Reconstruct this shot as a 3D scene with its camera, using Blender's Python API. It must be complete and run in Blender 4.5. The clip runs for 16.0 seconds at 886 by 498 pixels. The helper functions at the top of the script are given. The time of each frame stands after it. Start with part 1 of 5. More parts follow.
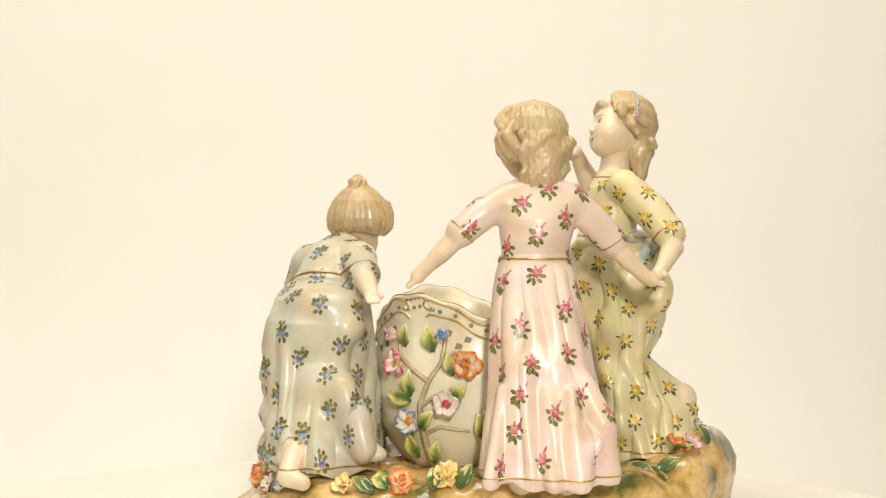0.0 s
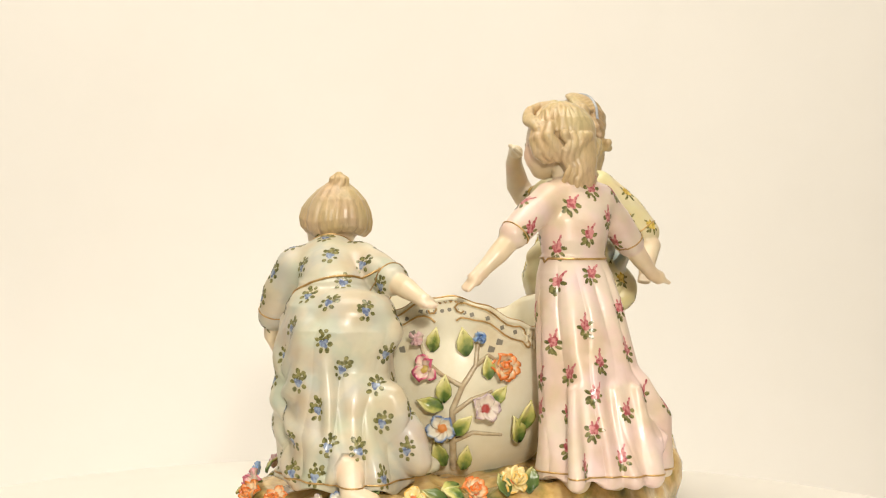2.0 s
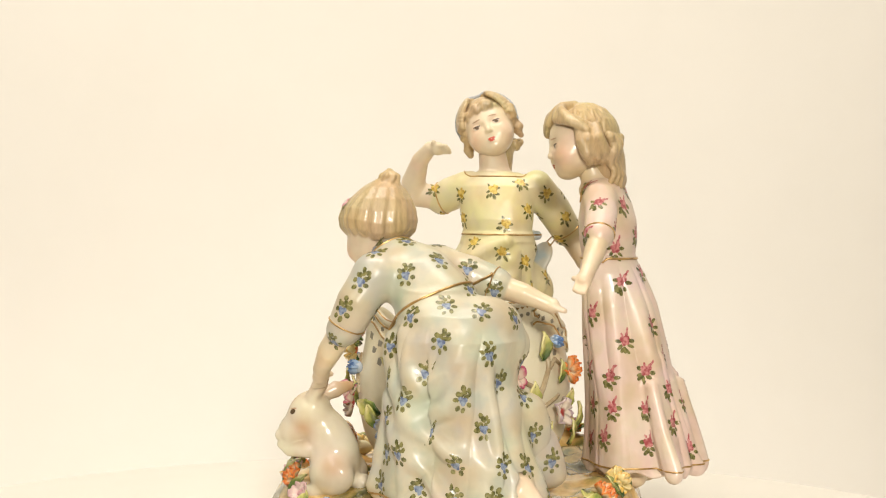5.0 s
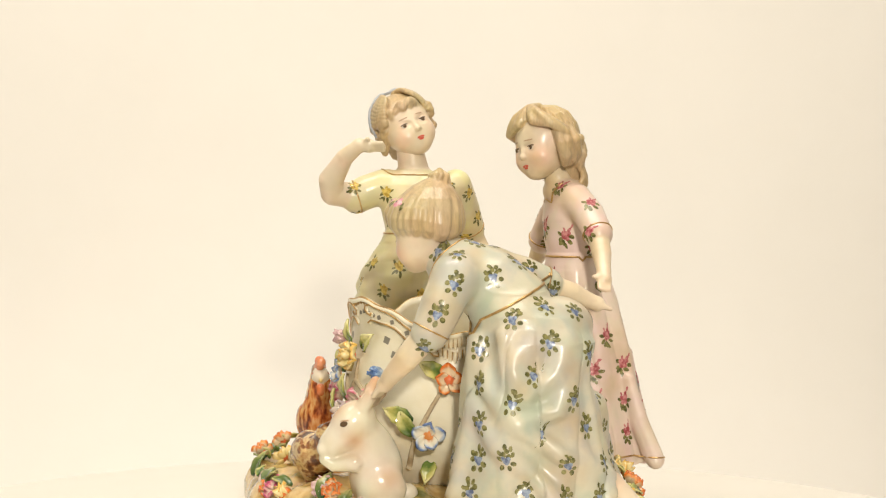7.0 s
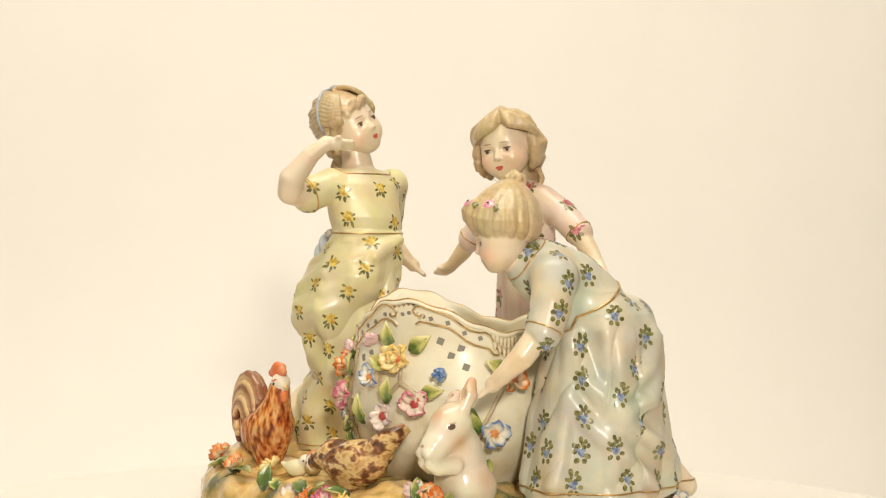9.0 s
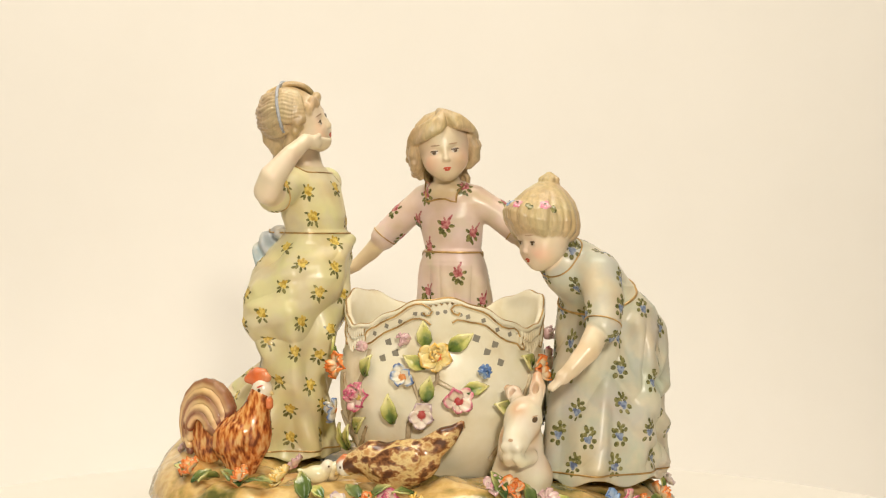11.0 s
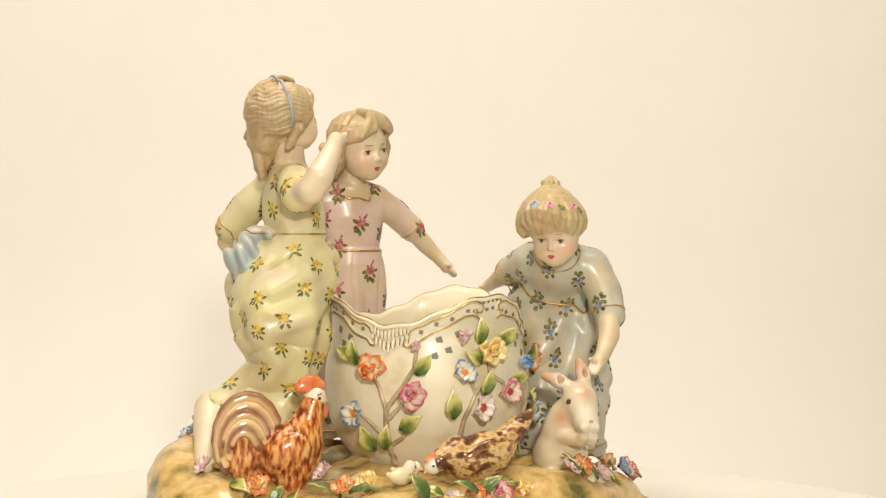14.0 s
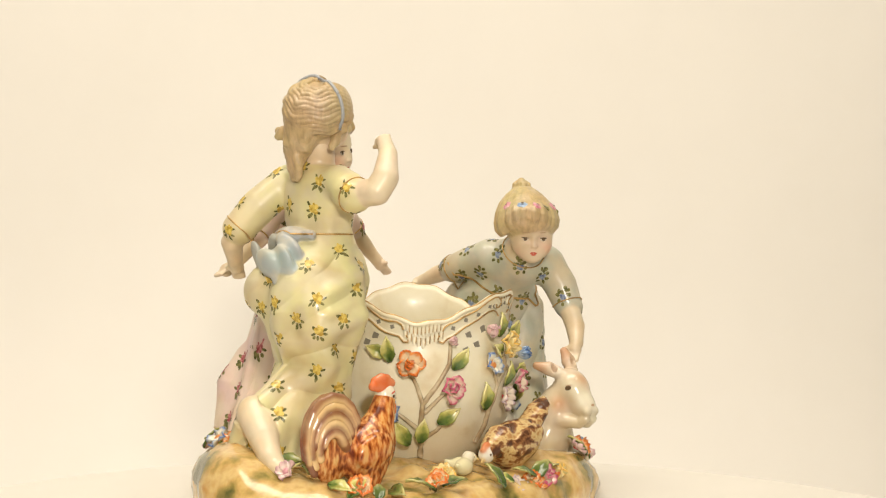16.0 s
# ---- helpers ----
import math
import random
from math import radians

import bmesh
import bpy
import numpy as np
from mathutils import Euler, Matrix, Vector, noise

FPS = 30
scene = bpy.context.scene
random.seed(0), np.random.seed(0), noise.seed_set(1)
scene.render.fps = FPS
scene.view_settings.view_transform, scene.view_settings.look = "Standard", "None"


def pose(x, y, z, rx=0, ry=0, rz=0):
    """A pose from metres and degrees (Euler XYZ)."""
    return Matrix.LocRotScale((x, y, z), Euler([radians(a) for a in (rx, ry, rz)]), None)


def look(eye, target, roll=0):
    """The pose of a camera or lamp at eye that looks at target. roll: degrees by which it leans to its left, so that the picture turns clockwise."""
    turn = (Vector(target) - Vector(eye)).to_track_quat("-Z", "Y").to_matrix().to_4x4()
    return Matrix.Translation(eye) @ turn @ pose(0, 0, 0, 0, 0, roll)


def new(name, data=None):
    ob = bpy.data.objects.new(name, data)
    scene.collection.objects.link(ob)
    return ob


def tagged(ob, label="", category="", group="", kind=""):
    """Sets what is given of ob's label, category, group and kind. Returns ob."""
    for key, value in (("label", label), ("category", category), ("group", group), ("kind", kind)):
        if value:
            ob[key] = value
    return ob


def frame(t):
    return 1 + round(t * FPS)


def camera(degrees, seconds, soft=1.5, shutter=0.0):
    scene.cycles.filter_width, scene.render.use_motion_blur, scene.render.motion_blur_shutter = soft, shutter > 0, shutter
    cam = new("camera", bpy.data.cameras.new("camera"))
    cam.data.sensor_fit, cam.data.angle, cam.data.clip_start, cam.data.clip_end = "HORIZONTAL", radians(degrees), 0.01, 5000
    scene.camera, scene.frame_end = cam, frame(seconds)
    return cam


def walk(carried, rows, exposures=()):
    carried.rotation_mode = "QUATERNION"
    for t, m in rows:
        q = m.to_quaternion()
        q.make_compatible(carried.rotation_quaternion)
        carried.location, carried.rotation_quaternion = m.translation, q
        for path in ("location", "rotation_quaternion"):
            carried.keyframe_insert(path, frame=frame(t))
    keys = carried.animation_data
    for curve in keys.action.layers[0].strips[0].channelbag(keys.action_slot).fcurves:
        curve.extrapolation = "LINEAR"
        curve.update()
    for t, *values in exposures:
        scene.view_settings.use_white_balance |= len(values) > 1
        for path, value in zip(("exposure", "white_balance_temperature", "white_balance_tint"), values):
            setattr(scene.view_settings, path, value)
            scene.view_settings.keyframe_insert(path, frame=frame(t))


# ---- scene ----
# The camera stands still, about a metre from the turning centrepiece.
TABLE = 0.75          # height of the round table top
LIFT = 0.2            # the modelling level lies this far above the table top
EYE = TABLE + LIFT + 0.0008
cam = camera(32.38, 16.0, soft=1.2)
HOLD = pose(0.0001, -1.0, EYE, 88.677, 0, 0) @ pose(0, 0, 0, 0, 0, 0.697)
walk(cam, [(0, HOLD), (16, HOLD)], [(0, 0.08, 6230, 10), (7, 0.07, 6250, 10), (11, 0.01, 6430, 10), (16, 0.01, 6430, 10)])

# ---- light: a warm studio with a pale backdrop; key soft box beside the camera, other lamps added unseen ----
world = bpy.data.worlds.new("studio_air")
scene.world = world
world.use_nodes = True
world.node_tree.nodes["Background"].inputs[0].default_value = (1.0, 0.93, 0.82, 1)
world.node_tree.nodes["Background"].inputs[1].default_value = 0.06


def area_lamp(name, eye, target, size, watts, colour):
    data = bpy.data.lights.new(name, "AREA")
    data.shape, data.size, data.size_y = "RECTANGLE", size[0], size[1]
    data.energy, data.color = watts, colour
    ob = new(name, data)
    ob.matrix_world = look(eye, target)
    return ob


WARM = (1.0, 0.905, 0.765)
area_lamp("soft_box_key", (0.15, -1.40, 1.30), (0, 0.1, 0.93), (0.10, 0.10), 12.6, WARM)
# unseen fill, added to lift the figures from the upper left
area_lamp("added_fill", (-0.65, -1.25, 1.85), (0, 0.2, 0.9), (0.6, 0.6), 4.2, WARM)
# unseen lamp overhead, added to brighten the paper backdrop
area_lamp("added_backdrop_fill", (-0.15, -0.25, 2.45), (-0.1, 1.0, 0.35), (1.6, 0.6), 26.6, WARM)
# added behind the table, out of view, to lift the lower wall
area_lamp("added_low_fill", (-0.25, 0.40, 0.30), (-0.25, 0.95, 0.72), (1.6, 0.3), 4.0, WARM)


# ---- materials ----
def material(name, colour, rough=0.4, metal=0.0, coat=0.0):
    m = bpy.data.materials.new(name)
    m.use_nodes = True
    p = m.node_tree.nodes["Principled BSDF"]
    p.inputs["Base Color"].default_value = (*colour, 1)
    p.inputs["Roughness"].default_value = rough
    p.inputs["Metallic"].default_value = metal
    p.inputs["Coat Weight"].default_value = coat
    p.inputs["Coat Roughness"].default_value = 0.08
    return m


def nodes_of(m):
    return m.node_tree.nodes, m.node_tree.links, m.node_tree.nodes["Principled BSDF"]


def mottled(name, stops, scale, rough=0.3, bump=0.0, detail=5.0, coat=0.0, fine=0.25, stretch=(1, 1, 1)):
    """Colour from noise through a ramp, with a second finer noise over it and relief."""
    m = material(name, stops[0][1], rough, 0, coat)
    n, l, p = nodes_of(m)
    co = n.new("ShaderNodeTexCoord")
    mp = n.new("ShaderNodeMapping")
    mp.inputs["Scale"].default_value = stretch
    l.new(co.outputs["Object"], mp.inputs[0])
    a = n.new("ShaderNodeTexNoise")
    a.inputs["Scale"].default_value, a.inputs["Detail"].default_value = scale, detail
    l.new(mp.outputs[0], a.inputs["Vector"])
    ramp = n.new("ShaderNodeValToRGB")
    el = ramp.color_ramp.elements
    while len(el) < len(stops):
        el.new(0.5)
    for e, (at, c) in zip(el, stops):
        e.position, e.color = at, (*c, 1)
    l.new(a.outputs[0], ramp.inputs[0])
    b = n.new("ShaderNodeTexNoise")
    b.inputs["Scale"].default_value, b.inputs["Detail"].default_value = scale * 6, 4
    l.new(mp.outputs[0], b.inputs["Vector"])
    mix = n.new("ShaderNodeMix")
    mix.data_type, mix.blend_type = "RGBA", "OVERLAY"
    mix.inputs[0].default_value = fine
    l.new(ramp.outputs[0], mix.inputs[6])
    l.new(b.outputs[0], mix.inputs[7])
    l.new(mix.outputs[2], p.inputs["Base Color"])
    if bump:
        bp = n.new("ShaderNodeBump")
        bp.inputs["Strength"].default_value, bp.inputs["Distance"].default_value = bump, 0.0015
        l.new(a.outputs[0], bp.inputs["Height"])
        l.new(bp.outputs[0], p.inputs["Normal"])
    return m


def painted(name, rough=0.34, bump=0.25, coat=0.06, worn=0.5):
    """Glazed porcelain whose hand-painted colour lies in the mesh's paint layer."""
    m = material(name, (0.8, 0.8, 0.8), rough, 0, coat)
    n, l, p = nodes_of(m)
    at = n.new("ShaderNodeAttribute")
    at.attribute_name = "paint"
    co = n.new("ShaderNodeTexCoord")
    a = n.new("ShaderNodeTexNoise")
    a.inputs["Scale"].default_value, a.inputs["Detail"].default_value = 45, 4
    l.new(co.outputs["Object"], a.inputs["Vector"])
    hs = n.new("ShaderNodeHueSaturation")
    mr = n.new("ShaderNodeMapRange")
    mr.inputs[3].default_value, mr.inputs[4].default_value = 0.80, 1.1
    l.new(a.outputs[0], mr.inputs[0])
    l.new(mr.outputs[0], hs.inputs["Value"])
    tint = n.new("ShaderNodeTexNoise")
    tint.inputs["Scale"].default_value, tint.inputs["Detail"].default_value = 38, 3
    l.new(co.outputs["Object"], tint.inputs["Vector"])
    tone = n.new("ShaderNodeMix")
    tone.data_type, tone.blend_type = "RGBA", "SOFT_LIGHT"
    tone.inputs[0].default_value = 0.34
    l.new(at.outputs["Color"], tone.inputs[6])
    l.new(tint.outputs["Color"], tone.inputs[7])
    # uneven wash: the body colour thins to ivory in places
    wash = n.new("ShaderNodeTexNoise")
    wash.inputs["Scale"].default_value, wash.inputs["Detail"].default_value = 60, 3
    l.new(co.outputs["Object"], wash.inputs["Vector"])
    thin = n.new("ShaderNodeMapRange")
    thin.inputs[1].default_value, thin.inputs[2].default_value, thin.inputs[3].default_value, thin.inputs[4].default_value = 0.46, 0.60, 0.0, worn
    l.new(wash.outputs[0], thin.inputs[0])
    ivory = n.new("ShaderNodeMix")
    ivory.data_type = "RGBA"
    ivory.inputs[7].default_value = (0.70, 0.62, 0.45, 1)
    dress = n.new("ShaderNodeMath")
    dress.operation, dress.inputs[0].default_value = "SUBTRACT", 1.0
    l.new(at.outputs["Alpha"], dress.inputs[1])
    amount = n.new("ShaderNodeMath")
    amount.operation = "MULTIPLY"
    l.new(thin.outputs[0], amount.inputs[0])
    l.new(dress.outputs[0], amount.inputs[1])
    l.new(amount.outputs[0], ivory.inputs[0])
    l.new(tone.outputs[2], ivory.inputs[6])
    # faint ochre ageing in the glaze
    age = n.new("ShaderNodeMapRange")
    age.inputs[1].default_value, age.inputs[2].default_value, age.inputs[3].default_value, age.inputs[4].default_value = 0.47, 0.70, 0.0, 0.46
    l.new(tint.outputs[0], age.inputs[0])
    ochre = n.new("ShaderNodeMix")
    ochre.data_type = "RGBA"
    ochre.inputs[7].default_value = (0.52, 0.38, 0.18, 1)
    l.new(age.outputs[0], ochre.inputs[0])
    l.new(ivory.outputs[2], ochre.inputs[6])
    l.new(ochre.outputs[2], hs.inputs["Color"])
    # combed strands where the paint layer's alpha marks hair
    mp = n.new("ShaderNodeMapping")
    mp.inputs["Scale"].default_value = (1, 1, 0.22)
    l.new(co.outputs["Object"], mp.inputs[0])
    st = n.new("ShaderNodeTexNoise")
    st.inputs["Scale"].default_value, st.inputs["Detail"].default_value, st.inputs["Distortion"].default_value = 420, 3, 0.6
    l.new(mp.outputs[0], st.inputs["Vector"])
    sr = n.new("ShaderNodeMapRange")
    sr.inputs[1].default_value, sr.inputs[2].default_value, sr.inputs[3].default_value, sr.inputs[4].default_value = 0.3, 0.7, 0.80, 1.08
    l.new(st.outputs[0], sr.inputs[0])
    mixs = n.new("ShaderNodeMix")
    mixs.data_type, mixs.blend_type = "RGBA", "MULTIPLY"
    l.new(at.outputs["Alpha"], mixs.inputs[0])
    l.new(hs.outputs[0], mixs.inputs[6])
    l.new(sr.outputs[0], mixs.inputs[7])
    l.new(mixs.outputs[2], p.inputs["Base Color"])
    b = n.new("ShaderNodeTexNoise")
    b.inputs["Scale"].default_value, b.inputs["Detail"].default_value = 160, 3
    l.new(co.outputs["Object"], b.inputs["Vector"])
    bp = n.new("ShaderNodeBump")
    bp.inputs["Strength"].default_value, bp.inputs["Distance"].default_value = bump, 0.0006
    l.new(b.outputs[0], bp.inputs["Height"])
    b2 = n.new("ShaderNodeBump")
    b2.inputs["Distance"].default_value = 0.0012
    half = n.new("ShaderNodeMath")
    half.operation, half.inputs[1].default_value = "MULTIPLY", 0.3
    l.new(at.outputs["Alpha"], half.inputs[0])
    l.new(half.outputs[0], b2.inputs["Strength"])
    l.new(st.outputs[0], b2.inputs["Height"])
    l.new(bp.outputs[0], b2.inputs["Normal"])
    l.new(b2.outputs[0], p.inputs["Normal"])
    return m


def graded(name, stops, rough=0.18):
    """Colour along the mesh's own grade layer (0 at the root, 1 at the tip), varied from piece to piece."""
    m = material(name, stops[0][1], rough, 0, 0.4)
    n, l, p = nodes_of(m)
    at = n.new("ShaderNodeAttribute")
    at.attribute_name = "grade"
    co = n.new("ShaderNodeTexCoord")
    info = n.new("ShaderNodeObjectInfo")
    a = n.new("ShaderNodeTexNoise")
    a.noise_dimensions = "4D"
    a.inputs["Scale"].default_value = 260
    l.new(co.outputs["Object"], a.inputs["Vector"])
    sc = n.new("ShaderNodeMath")
    sc.operation, sc.inputs[1].default_value = "MULTIPLY", 40
    l.new(info.outputs["Random"], sc.inputs[0])
    l.new(sc.outputs[0], a.inputs["W"])
    ad = n.new("ShaderNodeMath")
    ad.operation, ad.inputs[1].default_value = "MULTIPLY_ADD", 0.5
    l.new(a.outputs[0], ad.inputs[0])
    l.new(at.outputs["Fac"], ad.inputs[2])
    sb = n.new("ShaderNodeMath")
    sb.operation, sb.inputs[1].default_value = "SUBTRACT", 0.25
    l.new(ad.outputs[0], sb.inputs[0])
    ramp = n.new("ShaderNodeValToRGB")
    el = ramp.color_ramp.elements
    while len(el) < len(stops):
        el.new(0.5)
    for e, (pos, c) in zip(el, stops):
        e.position, e.color = pos, (*c, 1)
    l.new(sb.outputs[0], ramp.inputs[0])
    l.new(ramp.outputs[0], p.inputs["Base Color"])
    return m


CREAM = mottled("cream_paper", [(0.3, (0.80, 0.77, 0.71)), (0.7, (0.83, 0.80, 0.74))], 3, rough=0.85, fine=0.04)
# for the unseen walls and ceiling, darkened to cut bounce and deepen contrast
ROOM = mottled("low_bounce_beige", [(0.3, (0.40, 0.37, 0.32)), (0.7, (0.44, 0.41, 0.36))], 3, rough=0.85, fine=0.04)
CLOTH = mottled("white_table_top", [(0.3, (0.76, 0.73, 0.66)), (0.7, (0.80, 0.77, 0.70))], 5, rough=0.6, fine=0.05)
PORCELAIN = painted("painted_porcelain")
BISQUE = painted("painted_animal_glaze", 0.22, 0.3, worn=0.12)
GOLD = mottled("worn_gilding", [(0.35, (0.34, 0.21, 0.08)), (0.65, (0.66, 0.43, 0.16))], 120, rough=0.3, fine=0.2)
GOLD.node_tree.nodes["Principled BSDF"].inputs["Metallic"].default_value = 0.6
GLAZE = mottled("ivory_glaze", [(0.32, (0.66, 0.56, 0.36)), (0.45, (0.77, 0.71, 0.53)), (0.7, (0.81, 0.77, 0.62))], 30, rough=0.30, bump=0.5, coat=0.06, fine=0.12)
GLAZE.node_tree.nodes["Principled BSDF"].inputs["Specular IOR Level"].default_value = 0.35
EARTH = mottled("glazed_earth", [(0.34, (0.11, 0.11, 0.03)), (0.42, (0.33, 0.25, 0.07)), (0.50, (0.58, 0.38, 0.13)), (0.58, (0.68, 0.49, 0.21)), (0.70, (0.60, 0.34, 0.10))], 40, rough=0.2, bump=0.6, coat=0.4, fine=0.3)
TWIG = mottled("brown_twig_glaze", [(0.3, (0.33, 0.23, 0.12)), (0.7, (0.62, 0.53, 0.36))], 90, rough=0.25, fine=0.2)
# the shade inside the rim's piercings, put into the colour of solid discs
HOLE_SHADE = material("hole_shade", (0.24, 0.22, 0.17), 0.5)
ROSE = mottled("rose_enamel", [(0.40, (0.34, 0.07, 0.08)), (0.60, (0.62, 0.27, 0.26))], 420, rough=0.25)
LEAFGREEN = mottled("olive_enamel", [(0.40, (0.09, 0.09, 0.03)), (0.60, (0.26, 0.24, 0.09))], 420, rough=0.25)
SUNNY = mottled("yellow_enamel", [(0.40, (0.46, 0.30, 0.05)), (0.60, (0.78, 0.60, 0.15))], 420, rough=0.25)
BLUET = mottled("blue_enamel", [(0.40, (0.11, 0.14, 0.24)), (0.60, (0.30, 0.36, 0.46))], 420, rough=0.25)
LIP = material("lip_red", (0.55, 0.10, 0.06), 0.25)
IRIS = material("eye_brown", (0.11, 0.07, 0.04), 0.2)
BROW = material("brow_brown", (0.45, 0.30, 0.18), 0.4)
LEAF = graded("leaf_glaze", [(0.12, (0.02, 0.07, 0.02)), (0.36, (0.13, 0.20, 0.04)), (0.58, (0.52, 0.50, 0.14)), (0.85, (0.76, 0.70, 0.34))])
DARKLEAF = graded("dark_leaf_glaze", [(0.15, (0.03, 0.07, 0.02)), (0.55, (0.12, 0.17, 0.04)), (0.9, (0.50, 0.46, 0.17))])
PETALS = {
    "orange": graded("orange_petal", [(0.12, (0.42, 0.10, 0.02)), (0.30, (0.82, 0.66, 0.42)), (0.66, (0.82, 0.64, 0.42)), (0.86, (0.80, 0.34, 0.10)), (1.0, (0.66, 0.15, 0.02))]),
    "magenta": graded("magenta_petal", [(0.1, (0.50, 0.06, 0.10)), (0.32, (0.80, 0.66, 0.54)), (0.68, (0.80, 0.62, 0.52)), (0.88, (0.70, 0.30, 0.32)), (1.0, (0.50, 0.08, 0.16))]),
    "pink": graded("pink_petal", [(0.1, (0.48, 0.05, 0.06)), (0.32, (0.80, 0.70, 0.56)), (0.72, (0.80, 0.66, 0.54)), (0.92, (0.68, 0.30, 0.32)), (1.0, (0.54, 0.14, 0.20))]),
    "white": graded("white_petal", [(0.1, (0.42, 0.05, 0.05)), (0.32, (0.78, 0.70, 0.58)), (0.88, (0.74, 0.63, 0.55)), (1.0, (0.50, 0.38, 0.40))]),
    "yellow": graded("yellow_petal", [(0.1, (0.62, 0.16, 0.03)), (0.3, (0.82, 0.68, 0.28)), (0.88, (0.82, 0.68, 0.34)), (1.0, (0.74, 0.46, 0.10))]),
    "blue": graded("blue_petal", [(0.1, (0.62, 0.30, 0.10)), (0.30, (0.80, 0.74, 0.58)), (0.70, (0.76, 0.72, 0.60)), (0.90, (0.40, 0.46, 0.54)), (1.0, (0.13, 0.20, 0.40))]),
    "deepblue": graded("deep_blue_petal", [(0.1, (0.42, 0.48, 0.55)), (0.88, (0.26, 0.38, 0.56)), (1.0, (0.09, 0.18, 0.40))]),
    "mauve": graded("mauve_petal", [(0.1, (0.66, 0.42, 0.40)), (0.5, (0.76, 0.62, 0.55)), (1.0, (0.60, 0.38, 0.38))]),
}
CENTRES = {k: material(k + "_flower_heart", c, 0.3) for k, c in dict(
    orange=(0.66, 0.16, 0.05), magenta=(0.55, 0.42, 0.10), pink=(0.42, 0.05, 0.05), white=(0.40, 0.06, 0.05), yellow=(0.60, 0.14, 0.04),
    blue=(0.66, 0.25, 0.06), deepblue=(0.2, 0.33, 0.6), mauve=(0.62, 0.3, 0.33)).items()}


# ---- building helpers ----
def part(name, bm, mat, parent, label=""):
    """Links a bmesh or a mesh as one object under a thing or a part."""
    if isinstance(bm, bpy.types.Mesh):
        me = bm
    else:
        me = bpy.data.meshes.new(name)
        bm.to_mesh(me)
        bm.free()
    if mat and not me.materials:
        me.materials.append(mat)
    ob = new(name, me)
    ob.parent = parent
    if label:
        tagged(ob, label)
    return ob


def smooth(me):
    me.polygons.foreach_set("use_smooth", [True] * len(me.polygons))
    return me


def nets(F, low, h):
    """The zero surface of a field on a grid, as vertices and quads."""
    s = F < 0
    sx, sy, sz = F.shape
    count = np.zeros((sx - 1, sy - 1, sz - 1), np.int8)
    offs = [(a, b, c) for a in (0, 1) for b in (0, 1) for c in (0, 1)]
    for a, b, c in offs:
        count += s[a:sx - 1 + a, b:sy - 1 + b, c:sz - 1 + c]
    I = np.argwhere((count > 0) & (count < 8))
    val = {o: F[I[:, 0] + o[0], I[:, 1] + o[1], I[:, 2] + o[2]].astype(np.float64) for o in offs}
    acc, num = np.zeros((len(I), 3)), np.zeros(len(I))
    for o in offs:
        for ax in range(3):
            if o[ax] == 0:
                q = list(o)
                q[ax] = 1
                fa, fb = val[o], val[tuple(q)]
                hit = (fa < 0) != (fb < 0)
                t = np.where(hit, fa / np.where(hit, fa - fb, 1), 0)
                pos = np.tile(np.array(o, float), (len(I), 1))
                pos[:, ax] = t
                acc += pos * hit[:, None]
                num += hit
    V = (I + acc / num[:, None]) * h + low
    vid = -np.ones(count.shape, np.int64)
    vid[I[:, 0], I[:, 1], I[:, 2]] = np.arange(len(I))
    quads = []
    for ax in range(3):
        n0, n1 = [slice(None)] * 3, [slice(None)] * 3
        n0[ax], n1[ax] = slice(0, -1), slice(1, None)
        E = np.argwhere(s[tuple(n0)] != s[tuple(n1)])
        u, v = (ax + 1) % 3, (ax + 2) % 3
        E = E[(E[:, u] > 0) & (E[:, v] > 0) & (E[:, u] < F.shape[u] - 1) & (E[:, v] < F.shape[v] - 1)]
        cells = []
        for du, dv in ((-1, -1), (0, -1), (0, 0), (-1, 0)):
            c = E.copy()
            c[:, u] += du
            c[:, v] += dv
            cells.append(vid[c[:, 0], c[:, 1], c[:, 2]])
        q = np.stack(cells, 1)
        flip = ~s[E[:, 0], E[:, 1], E[:, 2]]
        q[flip] = q[flip][:, ::-1]
        quads.append(q)
    return V, np.concatenate(quads)


